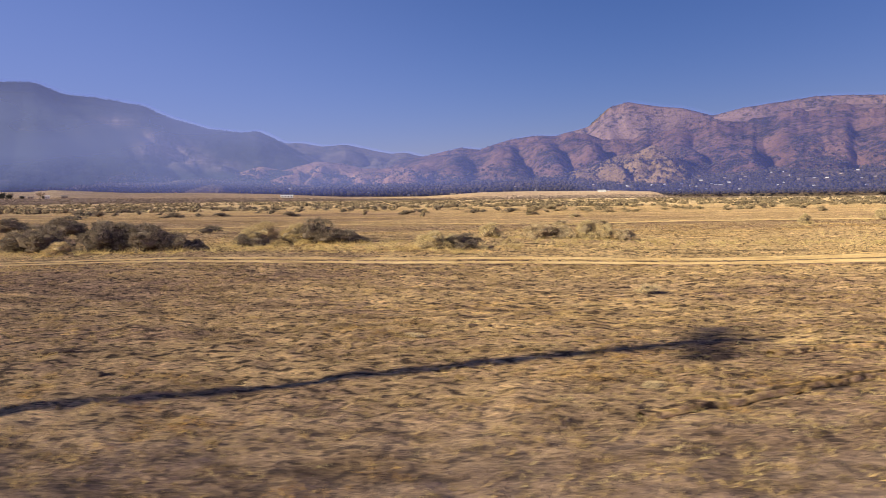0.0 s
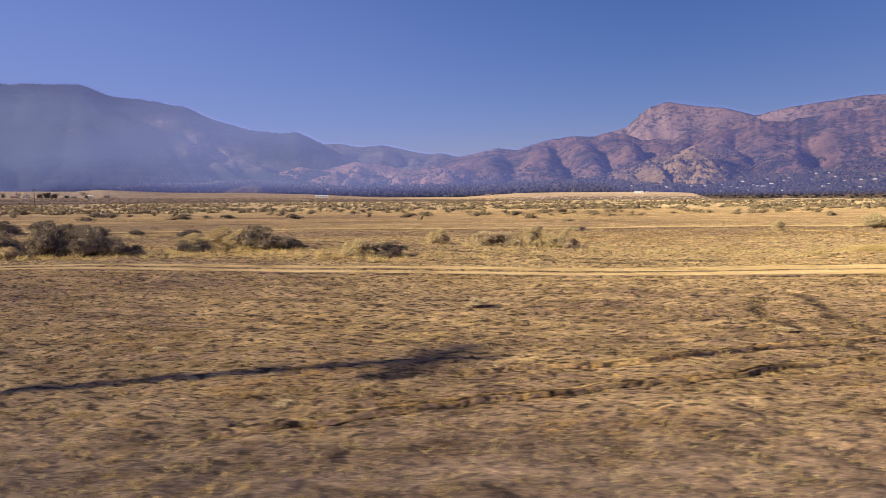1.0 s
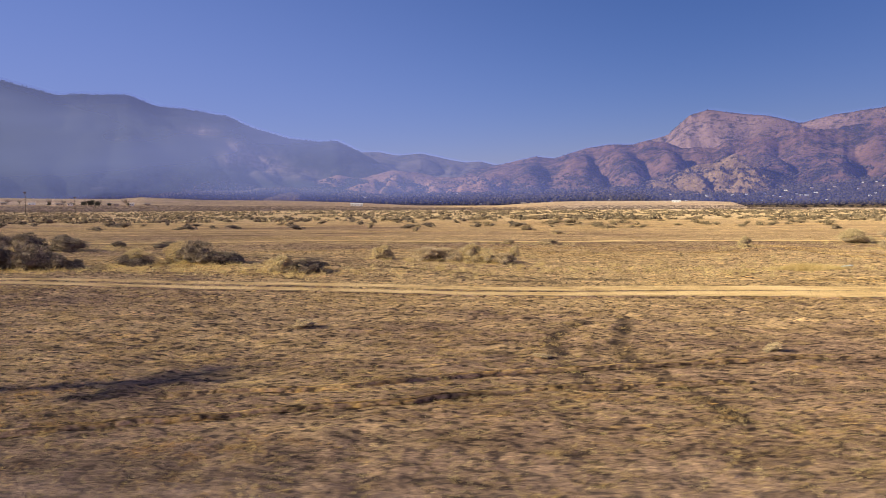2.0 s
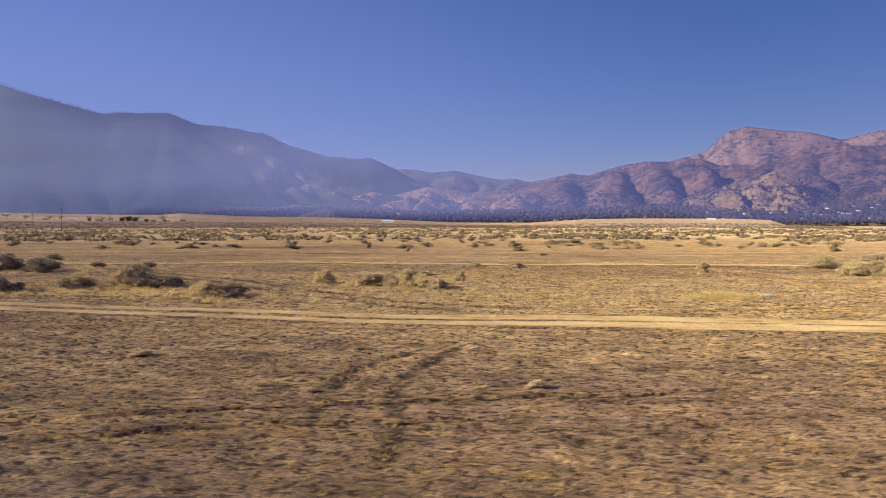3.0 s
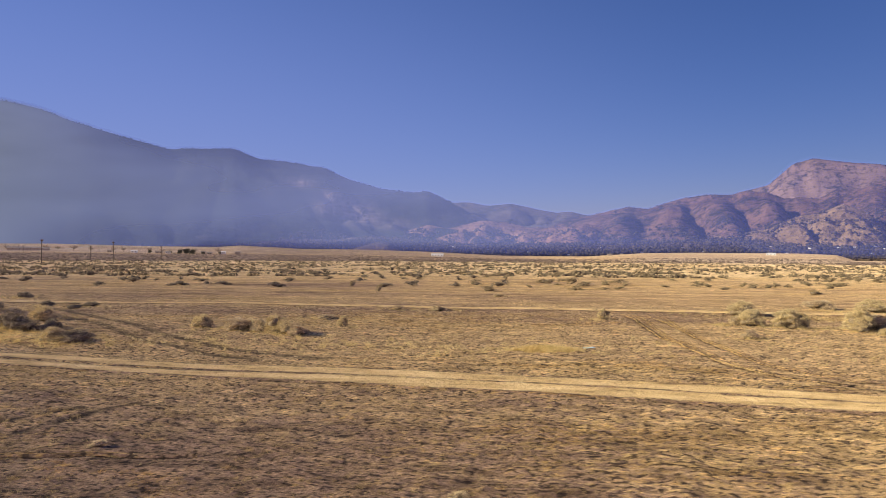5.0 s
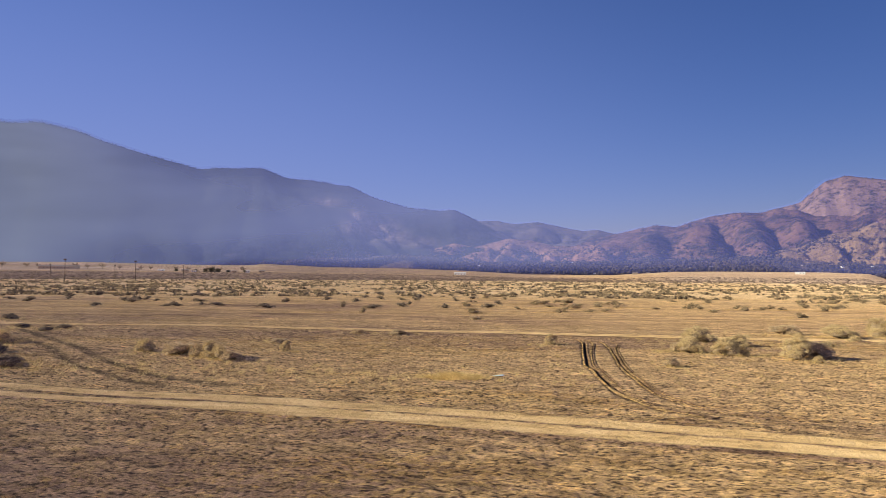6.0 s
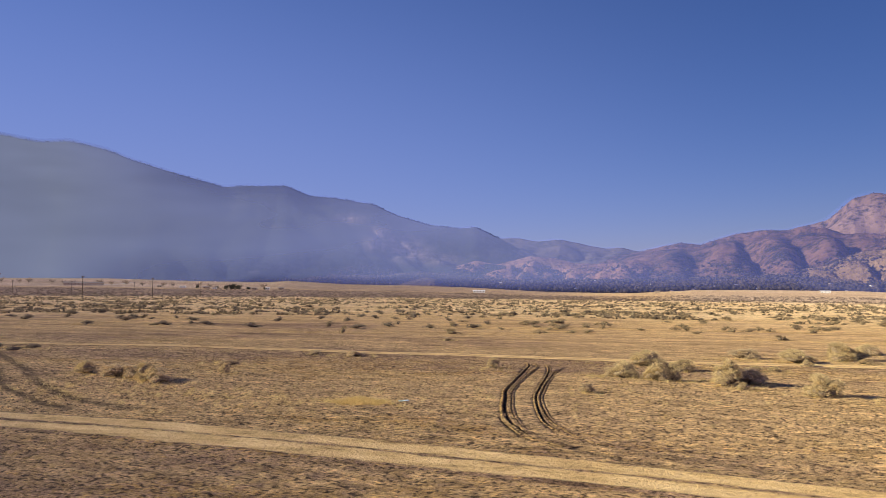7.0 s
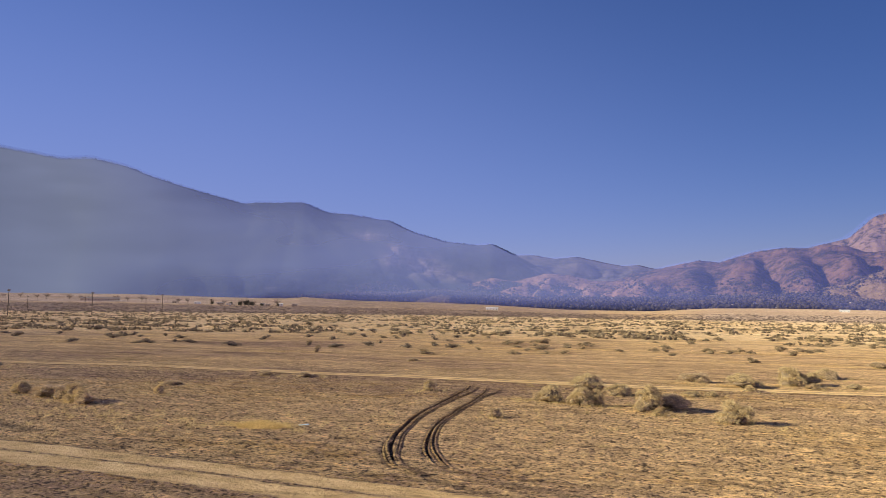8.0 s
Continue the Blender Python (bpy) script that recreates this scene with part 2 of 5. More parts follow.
DEADWOOD = leafy("dead_twigs", (0.06, 0.045, 0.035), (0.20, 0.16, 0.12), 0.0)
BARK = two_tone("grey_brown_bark", (0.10, 0.075, 0.055), (0.20, 0.16, 0.12), 8.0, 40.0)
OAK = leafy("oak_crowns", (0.032, 0.028, 0.028), (0.088, 0.072, 0.058), 0.0)
EVERGREEN = leafy("dusty_evergreen", (0.05, 0.05, 0.042), (0.13, 0.12, 0.09), 0.1)
BARETWIG = leafy("pale_bare_twigs", (0.24, 0.19, 0.16), (0.42, 0.34, 0.28), 0.1)
BAREWOOD = leafy("dusty_bare_woods", (0.05, 0.040, 0.040), (0.092, 0.072, 0.067), 0.0)
PINE = leafy("pine_crowns", (0.015, 0.022, 0.018), (0.05, 0.06, 0.04), 0.0)
GREYSAGE = leafy("grey_sage_leaves", (0.05, 0.042, 0.033), (0.45, 0.37, 0.27), 0.05)
MIDSAGE = leafy("brown_sage_leaves", (0.11, 0.087, 0.055), (0.62, 0.49, 0.285), 0.05)
FARSCRUB = leafy("far_scrub", (0.055, 0.043, 0.031), (0.37, 0.29, 0.172), 0.0)
MAUVE = leafy("mauve_scrub", (0.10, 0.076, 0.073), (0.29, 0.222, 0.185), 0.1)
POLEWOOD = two_tone("weathered_pole", (0.07, 0.05, 0.035), (0.13, 0.10, 0.075), 3.0, 30.0)
WHITEWALL = two_tone("white_siding", (0.72, 0.70, 0.66), (0.82, 0.80, 0.76), 0.5, 3.0, 0.7)
TANWALL = two_tone("tan_stucco", (0.42, 0.34, 0.26), (0.52, 0.43, 0.33), 0.5, 3.0, 0.8)
ROOFING = two_tone("grey_roofing", (0.22, 0.19, 0.18), (0.34, 0.30, 0.28), 0.5, 3.0, 0.8)
PALEROOF = two_tone("pale_metal_roof", (0.66, 0.66, 0.66), (0.78, 0.78, 0.78), 0.5, 3.0, 0.5)
PANE = two_tone("dark_pane", (0.02, 0.025, 0.03), (0.04, 0.045, 0.05), 1.0, 6.0, 0.15, 0.05)
GLAZE = two_tone("brown_glazed_porcelain", (0.12, 0.05, 0.03), (0.18, 0.08, 0.05), 5.0, 30.0, 0.25, 0.05)
STONE = two_tone("dark_clod", (0.05, 0.035, 0.028), (0.16, 0.11, 0.08), 4.0, 25.0)
PAPER = two_tone("faded_blue_white_plastic", (0.35, 0.62, 0.72), (0.80, 0.88, 0.90), 3.0, 12.0, 0.5)
HAZE = haze_material()
FOREST = mountain_material("forested_slope", (0.052, 0.046, 0.044), (0.085, 0.073, 0.062), (0.0176, 0.024, 0.0208), 0.72, 0.0016, 0.012)
# far ridge: part of its blue distance haze is put into these colours
FARHILL = mountain_material("far_hazed_slope", (0.095, 0.08, 0.082), (0.14, 0.118, 0.112), (0.035, 0.037, 0.04), 0.55, 0.003, 0.012)
REDHILL = mountain_material("red_brown_slope", (0.128, 0.071, 0.058), (0.208, 0.122, 0.097), (0.028, 0.026, 0.028), 0.60)
TANHILL = mountain_material("tan_pink_slope", (0.205, 0.110, 0.079), (0.315, 0.184, 0.132), (0.034, 0.031, 0.03), 0.56)
PALEPEAK = mountain_material("pale_brown_peak", (0.165, 0.105, 0.092), (0.26, 0.172, 0.148), (0.036, 0.032, 0.034), 0.57)
BOULDERS = mountain_material("bouldery_knob", (0.18, 0.118, 0.070), (0.29, 0.20, 0.12), (0.036, 0.03, 0.025), 0.53, 0.012, 0.045)
FOOTHILL = mountain_material("foothill_grass", (0.135, 0.098, 0.072), (0.20, 0.148, 0.10), (0.04, 0.036, 0.03), 0.52)
ROCK = leafy("tan_granite", (0.20, 0.130, 0.082), (0.40, 0.275, 0.175), 0.0)


# ---- mesh helpers ----
def fast_mesh(name, verts, faces, material, smooth=False):
    """A mesh from arrays: verts (n, 3), faces (m, 3 or 4)."""
    me = bpy.data.meshes.new(name)
    verts, faces = np.asarray(verts, np.float32), np.asarray(faces, np.int32)
    k = faces.shape[1]
    me.vertices.add(len(verts))
    me.vertices.foreach_set("co", verts.ravel())
    me.loops.add(faces.size)
    me.loops.foreach_set("vertex_index", faces.ravel())
    me.polygons.add(len(faces))
    me.polygons.foreach_set("loop_start", np.arange(0, faces.size, k, dtype=np.int32))
    if smooth:
        me.polygons.foreach_set("use_smooth", np.ones(len(faces), dtype=bool))
    me.materials.append(material)
    me.update(calc_edges=True)
    me.validate()
    return me


def grid_faces(nu, nv):
    i = (np.arange(nu - 1)[:, None] * nv + np.arange(nv - 1)[None, :]).ravel()
    return np.stack([i, i + nv, i + nv + 1, i + 1], 1)


def point_values(me, name, values):
    me.attributes.new(name, "FLOAT", "POINT").data.foreach_set("value", np.asarray(values, np.float32).ravel())


def part(name, bm, material, parent, label=""):
    me = bpy.data.meshes.new(name)
    bm.to_mesh(me)
    bm.free()
    me.materials.append(material)
    ob = new(name, me)
    ob.parent = parent
    return tagged(ob, label)


def part_mesh(name, me, parent, label=""):
    ob = new(name, me)
    ob.parent = parent
    return tagged(ob, label)


def box(bm, centre, size, turn=None, bevel=0.0):
    m = Matrix.Translation(centre) @ (turn or Matrix()) @ Matrix.Diagonal((*size, 1))
    made = bmesh.ops.create_cube(bm, size=1, matrix=m)["verts"]
    if bevel:
        edges = list({e for v in made for e in v.link_edges})
        bmesh.ops.bevel(bm, geom=edges, offset=bevel, segments=1, affect="EDGES")


def rod(bm, a, b, r0, r1, sides=6):
    a, b = Vector(a), Vector(b)
    m = Matrix.Translation((a + b) / 2) @ (b - a).to_track_quat("Z", "Y").to_matrix().to_4x4()
    bmesh.ops.create_cone(bm, cap_ends=True, segments=sides, radius1=r0, radius2=r1, depth=(b - a).length, matrix=m)


def spline(points, count):
    """Smooth curve (Catmull-Rom) through 2D points, evenly sampled."""
    p = np.array(points, float)
    p = np.vstack([2 * p[0] - p[1], p, 2 * p[-1] - p[-2]])
    t = np.linspace(0, len(p) - 3 - 1e-6, count)
    k, u = t.astype(int), (t % 1)[:, None]
    a, b, c_, d = p[k], p[k + 1], p[k + 2], p[k + 3]
    return 0.5 * (2 * b + (c_ - a) * u + (2 * a - 5 * b + 4 * c_ - d) * u**2 + (3 * b - a - 3 * c_ + d) * u**3)


# ---- lie of the land ----
def perlin(x, y, seed):
    """Smooth gradient noise, about -0.7 to 0.7, one cell a unit."""
    turn = np.random.RandomState(seed).uniform(0, 2 * np.pi, 4096)
    i, j = np.floor(x).astype(int), np.floor(y).astype(int)
    u, v = x - i, y - j
    su, sv = u * u * u * (u * (6 * u - 15) + 10), v * v * v * (v * (6 * v - 15) + 10)

    def corner(a, b):
        t = turn[((i + a) * 374761 + (j + b) * 668265) % 4096]
        return np.cos(t) * (u - a) + np.sin(t) * (v - b)

    low, high = corner(0, 0) * (1 - su) + corner(1, 0) * su, corner(0, 1) * (1 - su) + corner(1, 1) * su
    return low * (1 - sv) + high * sv


wave = np.random.RandomState(7)
WAVES = []
for length, high in ((34, 0.07), (21, 0.05), (11, 0.03), (6.3, 0.022), (3.7, 0.014), (2.1, 0.010), (1.3, 0.008), (0.8, 0.006)):
    for _ in range(4):
        turn, phase = wave.uniform(0, 2 * np.pi), wave.uniform(0, 2 * np.pi)
        WAVES.append((math.cos(turn) * 2 * np.pi / length, math.sin(turn) * 2 * np.pi / length, phase, high / 2))

RISE_AZ = (-180, -68, -50, -41, -35, -30, -28.5, -24, -19, -14, -8, -2, 2.5, 6, 13, 15.4, 16.6, 23, 31, 60, 180)
RISE_EL = (0.3, 0.8, 0.78, 0.86, 0.74, 0.72, 0.84, 0.62, 0.58, 0.44, 0.14, 0.12, 0.40, 0.44, 0.40, 0.3, -0.1, -0.15, -0.2, -0.2, 0.3)

UPPER_TRACK = [(-400, 33.0), (-120, 29.0), (-50, 26.9), (-10, 25.8), (5, 25.7), (15, 25.5), (25, 24.6), (36.5, 23.65), (60, 21.4), (120, 15.5), (400, -12.0)]
LOWER_TRACK = [(x, y - 1.5) for x, y in UPPER_TRACK]
FAR_TRACK = [(-420, 30.0), (-120, 48.5), (-60, 53.5), (-29, 56.0), (-3, 58.6), (14, 60.0), (32.5, 59.6), (48.8, 62.0), (75, 64.0), (150, 68.0), (420, 80.0)]
DEEP_RUTS = [
    [(33.2, 26.5), (32.0, 27.4), (31.0, 29.0), (30.0, 31.2), (29.3, 33.7), (28.7, 36.8), (28.15, 39.4), (27.85, 42.6), (27.55, 45.8), (27.2, 50.1), (26.95, 52.7), (26.4, 55.2), (25.5, 56.6)],
    [(31.5, 28.3), (31.0, 29.3), (30.45, 30.9), (29.75, 33.1), (29.1, 36.2), (28.6, 38.8), (28.3, 41.5), (27.95, 46.0), (27.75, 49.8), (27.6, 52.3), (27.2, 54.2), (26.2, 56.7)],
    [(33.4, 28.0), (32.7, 28.9), (31.8, 30.6), (31.1, 32.6), (30.4, 35.6), (29.95, 38.4), (29.65, 41.3), (29.25, 45.6), (28.8, 49.8), (28.2, 53.3), (27.5, 55.8)],
    [(34.9, 27.2), (33.7, 28.1), (33.0, 29.1), (32.1, 30.8), (31.4, 32.5), (30.8, 34.6), (30.35, 36.9), (30.05, 39.5), (29.8, 41.9), (29.5, 45.7), (29.3, 48.8), (29.25, 52.5), (28.6, 55.6)],
    [(31.9, 27.3), (31.3, 27.9), (30.6, 29.2), (29.85, 31.0), (29.55, 32.3)],
]
FAINT_RUTS = [
    [(-12.1, 43.2), (-4.2, 37.6), (2.4, 32.1), (6.7, 29.6), (11.1, 27.6)],
    [(-19.4, 50.6), (-9.1, 43.0), (-1.7, 37.5), (3.8, 33.3), (9.0, 30.2), (14.0, 28.4)],
    [(12.6, 9.0), (12.5, 10.2), (12.1, 12.0), (11.8, 13.8), (11.9, 15.2), (12.2, 16.4), (12.4, 18.2)],
    [(10.8, 11.2), (10.5, 13.1), (10.4, 14.7), (10.8, 16.1), (11.3, 17.2)],
    [(33.7, 28.1), (34.7, 27.4), (35.5, 26.9), (36.7, 26.4), (39.5, 25.2), (44.0, 24.0)],
    [(32.0, 27.4), (32.7, 26.7), (33.9, 25.9), (35.1, 25.3), (37.5, 24.4)],
]
OLD_LINES = [
    [(4.4, 9.7), (5.6, 10.1), (6.84, 10.32), (7.67, 10.74), (8.6, 11.28), (9.5, 11.75), (10.5, 12.15), (12.05, 12.62), (13.65, 12.98), (17.0, 13.7)],
    [(1.9, 6.9), (4.38, 8.02), (5.7, 8.62), (6.7, 9.05), (8.0, 9.45), (8.4, 9.72), (9.12, 10.3), (11.0, 10.95), (13.5, 11.6)],
]


def near_line(x, y, points, reach):
    """Distance of each place to a curve, where it lies within reach of its box; far places get a large value."""
    d = np.full(x.shape, 99.0)
    line = spline(points, 70)
    inside = (x > line[:, 0].min() - reach) & (x < line[:, 0].max() + reach) & (y > line[:, 1].min() - reach) & (y < line[:, 1].max() + reach)
    xi, yi = x[inside], y[inside]
    best = np.full(xi.shape, 99.0)
    for (ax, ay), (bx, by) in zip(line[:-1], line[1:]):
        ux, uy = bx - ax, by - ay
        t = np.clip(((xi - ax) * ux + (yi - ay) * uy) / (ux * ux + uy * uy + 1e-9), 0, 1)
        best = np.minimum(best, np.hypot(xi - ax - t * ux, yi - ay - t * uy))
    d[inside] = best
    return d


TRACK_LINES = [spline(line, 400) for line in (UPPER_TRACK, LOWER_TRACK, FAR_TRACK, [(x, y - 1.2) for x, y in FAR_TRACK])]


def hummocks(x, y):
    """Low lumps of soil and grass between the tracks."""
    near = (np.abs(x - 20) < 75) & (y > 2) & (y < 75)
    out = np.zeros(x.shape)
    xi, yi = x[near], y[near]
    d = np.min([np.abs(yi - np.interp(xi, p[:, 0], p[:, 1])) for p in TRACK_LINES], axis=0)
    d = np.minimum(d, 0.25 + np.min([near_line(xi, yi, line, 1.5) for line in DEEP_RUTS], axis=0))
    d = np.minimum(d, 0.6 + np.min([near_line(xi, yi, line, 1.5) for line in OLD_LINES], axis=0))
    lump = np.interp(yi, [12, 24], [0.7, 1.15]) * (0.06 * np.abs(perlin(xi / 1.15, yi / 0.95, 301)) + 0.07 * np.clip(perlin(xi / 0.55 + 9, yi / 0.48, 302), -0.2, 1) + 0.05 * perlin(xi / 0.33, yi / 0.3 + 4, 303))
    out[near] = lump * np.clip((d - 0.8) / 0.7, 0.0, 1) * np.clip((78 - yi) / 25, 0, 1)
    return out


def land(x, y):
    """Height of the plain, without the wheel ruts."""
    x, y = np.asarray(x, float), np.asarray(y, float)
    r = np.hypot(x - 20, y)
    z = 0.246 - 0.0574 * np.log(np.clip(y, 3, 150)) - 0.0463 * np.clip(x, -80, 80) / 50
    calm = np.clip(1.2 - r / 120, 0, 1)
    gap = np.min([np.abs(y - np.interp(x, p[:, 0], p[:, 1])) for p in TRACK_LINES], axis=0)
    worn = np.clip((gap - 0.6) / 1.4, 0, 1)                  # wheels have levelled the road
    for k, (kx, ky, ph, a) in enumerate(WAVES):
        z = z + a * calm * np.sin(kx * x + ky * y + ph) * (worn if k >= 12 else 1.0)
    z = z + hummocks(x, y)
    s = np.clip((r - 300) / 1200, 0, 1)
    el = np.interp(np.degrees(np.arctan2(x - 20, y)), RISE_AZ, RISE_EL)
    return z + s * s * (3 - 2 * s) * np.tan(np.radians(el)) * np.clip(r, 0, 1900)


def land_at(x, y):
    return float(land(np.array([x]), np.array([y]))[0])


def axis(stretches):
    out = []
    for a, b, step in stretches:
        out.append(np.linspace(a, b, max(2, int(round((b - a) / step)) + 1))[:-1])
    return np.append(np.concatenate(out), stretches[-1][1])


def build_ground():
    ys = axis([(-4900, -400, 300), (-400, -20, 20), (-20, 3, 1.5), (3, 26, 0.15), (26, 58, 0.27), (58, 72, 0.45), (72, 130, 1.2), (130, 400, 6), (400, 2000, 30), (2000, 4900, 150)])
    yy = np.clip(ys, 3, None)
    lo, hi = np.minimum(-0.66 * yy - 1, 45 - 1.2 * yy), np.maximum(44 + 0.26 * yy, 0.64 * yy + 2)
    far = np.geomspace(1, 9000, 22)                     # columns that widen outwards past the open field
    u = np.linspace(0, 1, 540)
    x = np.concatenate([lo[None] - far[::-1, None], lo + (hi - lo) * u[:, None], hi + far[:, None]])
    columns = len(x)
    x, y = x.ravel(), np.broadcast_to(ys, (columns, len(ys))).ravel()
    z = land(x, y)
    churned_shade = np.zeros(x.shape)
    rough = 0.5 + 0.5 * np.sin(5.1 * x + 2.3 * y) * np.sin(1.7 * y - 2.9 * x)
    for k, line in enumerate(DEEP_RUTS):
        d = near_line(x, y, spline(line, 60)[9:-6], 2)
        z -= (0.2, 0.1, 0.2, 0.16, 0.12)[k] * np.exp(-((d / (0.15 if k == 0 else 0.09)) ** 4))
    for line in OLD_LINES:
        z -= 0.07 * np.exp(-((near_line(x, y, spline(line, 60), 2) / 0.12) ** 4))
    for k, line in enumerate(FAINT_RUTS):
        d = near_line(x, y, line, 2) * (0.45, 0.45, 0.8, 0.8, 0.6, 0.6)[k]
        z += -0.03 * np.exp(-((d / 0.2) ** 2)) * rough
        churned_shade = np.maximum(churned_shade, ((0.55, 0.55, 0.4, 0.4, 0.35, 0.35)[k] + (0.3, 0.3, 0.8, 0.8, 0.15, 0.15)[k] * rough) * np.exp(-((d / 0.15) ** 4)))
    r = np.hypot(x - 20, y)
    west = np.clip((-8 - np.degrees(np.arctan2(x - 20, y))) / 12, 0, 1)
    straw = np.interp(y, [0, 7, 11, 20, 25, 30, 50, 70, 105, 170, 240, 330, 420, 900], [-0.8, -0.4, -0.1, -0.15, 0.0, 0.35, 0.15, 0.0, 0.1, 0.4, 0.5, 0.5, 0.4, 0.35])
    straw = straw + 0.9 * np.clip(perlin(x / 30, y / 14, 77), -0.4, 0.6) * np.clip((y - 62) / 30, 0, 1) * np.clip((500 - r) / 100, 0, 1)
    straw = straw + 0.5 * np.clip((r - 145) / 40, 0, 1) * np.clip((480 - r) / 60, 0, 1) - 0.3 * np.clip((y - 64) / 8, 0, 1) * np.clip((150 - r) / 40, 0, 1)
    straw = straw - 0.3 * west * np.clip((r - 330) / 60, 0, 1)
    gold = (1.5 * perlin(x / 30, y / 13, 66) + perlin(x / 9, y / 5, 67)) * np.clip((y - 72) / 20, 0, 1) * np.clip((480 - r) / 150, 0, 1)
    straw = straw + 1.4 * np.clip(gold, 0, 0.8) + 1.1 * perlin(x / 19, y / 8, 72) * np.clip((y - 10) / 8, 0, 1) * np.clip((85 - y) / 15, 0, 1)
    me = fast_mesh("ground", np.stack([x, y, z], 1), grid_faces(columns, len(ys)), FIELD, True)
    point_values(me, "straw", straw)
    # pale rises with distance and falls close by, a painted brightness
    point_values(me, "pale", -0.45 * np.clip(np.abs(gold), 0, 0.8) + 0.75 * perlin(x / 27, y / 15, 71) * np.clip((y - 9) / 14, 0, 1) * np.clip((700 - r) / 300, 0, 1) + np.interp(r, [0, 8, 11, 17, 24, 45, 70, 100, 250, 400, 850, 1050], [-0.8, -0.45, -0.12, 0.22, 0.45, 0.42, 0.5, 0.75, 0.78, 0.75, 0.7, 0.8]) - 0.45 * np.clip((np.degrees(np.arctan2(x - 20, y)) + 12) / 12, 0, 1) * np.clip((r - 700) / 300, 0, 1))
    azim = np.degrees(np.arctan2(x - 20, y))
    edge = 470 + 40 * perlin(azim / 4.0, r / 900, 31)
    band = np.clip((r - edge) / 30, 0, 1) * np.clip((880 - r) / 25, 0, 1)
    strips = np.clip(0.9 * perlin(azim / 30, r / 45, 32) + 0.5 * perlin(azim / 5, r / 20, 33) - 0.05, 0, 1) * np.clip((r - 900) / 40, 0, 1)
    # first rows also darken: grass shade and picture falloff put into the colour
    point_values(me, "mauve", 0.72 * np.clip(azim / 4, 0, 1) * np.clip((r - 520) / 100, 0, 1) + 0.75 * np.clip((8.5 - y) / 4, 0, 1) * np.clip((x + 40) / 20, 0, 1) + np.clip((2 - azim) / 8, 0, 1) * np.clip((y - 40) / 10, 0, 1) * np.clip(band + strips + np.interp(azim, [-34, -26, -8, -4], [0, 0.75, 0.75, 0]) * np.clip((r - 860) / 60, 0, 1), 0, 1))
    point_values(me, "hazy_hay", np.interp(azim, [-38, -29, -24, -10, 2], [0.85, 0.6, 0.25, 0.15, 0.5]) * np.clip((r - 880) / 40, 0, 1) * np.clip(1 - 1.3 * strips, 0, 1) + 0.75 * np.clip((azim + 1) / 5, 0, 1) * np.clip((r - 420) / 120, 0, 1) * np.clip((900 - r) / 40, 0, 1))
    drift = 2.0 * perlin(x / 40, y / 15, 34) + 1.2 * perlin(x / 12, y / 7, 35)
    point_values(me, "gold", np.clip(0.62 + 0.5 * drift, 0, 0.95) * np.clip((r - 125) / 60, 0, 1) * np.clip((540 - r) / 60, 0, 1))
    point_values(me, "open", 0.7 * np.clip((y - 55) / 50, 0, 1))
    point_values(me, "churned_shade", churned_shade)
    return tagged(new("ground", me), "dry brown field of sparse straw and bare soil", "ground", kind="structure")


build_ground()


def track_strip(name, points, half, lift, parent, narrow):
    """A strip worn bare by wheels: a shallow hollow of dust that frays into the field at both sides."""
    full = spline(points, 4000)
    at = np.concatenate([np.linspace(-420, -60, 90)[:-1], np.linspace(-60, 90, 460)[:-1], np.linspace(90, 420, 90)])
    line = np.column_stack([at, np.interp(at, full[:, 0], full[:, 1])])
    way = np.gradient(line, axis=0)
    way /= np.linalg.norm(way, axis=1, keepdims=True)
    side = np.stack([-way[:, 1], way[:, 0]], 1)
    seed = len(name) + int(abs(points[0][1]) * 10)
    sway = 0.12 * half * perlin(at / 9.0, np.full(len(at), seed + 0.5), seed)
    swell = np.interp(at, [-10, 8, 20], [narrow, 0.1 + 0.9 * narrow, 1.0]) + 0.25 * perlin(at / 14.0, np.full(len(at), seed + 7.5), seed + 1)
    share = np.array([-1.5, -1.2, -0.95, -0.7, -0.35, 0.0, 0.35, 0.7, 0.95, 1.2, 1.5])
    high = np.array([-0.03, 0.004, 0.02, 0.008, -0.008, -0.012, -0.008, 0.008, 0.02, 0.004, -0.03])
    dust = np.array([0.0, 0.22, 0.5, 0.8, 1.0, 1.0, 1.0, 0.8, 0.5, 0.22, 0.0])
    off = half * share[None] * swell[:, None] + sway[:, None]
    P = line[:, None] + side[:, None] * off[..., None]
    Z = land(P[..., 0], P[..., 1]) + lift + high + 0.02 * perlin(P[..., 0] / 0.6, P[..., 1] / 0.3, seed + 2)
    me = fast_mesh(name, np.concatenate([P, Z[..., None]], 2).reshape(-1, 3), grid_faces(len(line), len(share)), FIELD, True)
    point_values(me, "dust", np.broadcast_to(dust, off.shape))
    return part_mesh(name, me, parent)


def dirt_road(name, label, lines, half, lift, narrow=1.0):
    road = tagged(new(name), label, "dirt road", kind="structure")
    for k, points in enumerate(lines):
        track_strip("wheel_track", points, half, lift + 0.006 * k, road, narrow)
    return road


dirt_road("road", "two-track dirt road of pale tan dust", [UPPER_TRACK, LOWER_TRACK], 0.64, 0.03, 0.62)
dirt_road("road_far", "narrow pale dirt track across the field", [FAR_TRACK, [(x, y - 1.2) for x, y in FAR_TRACK]], 0.48, 0.05)


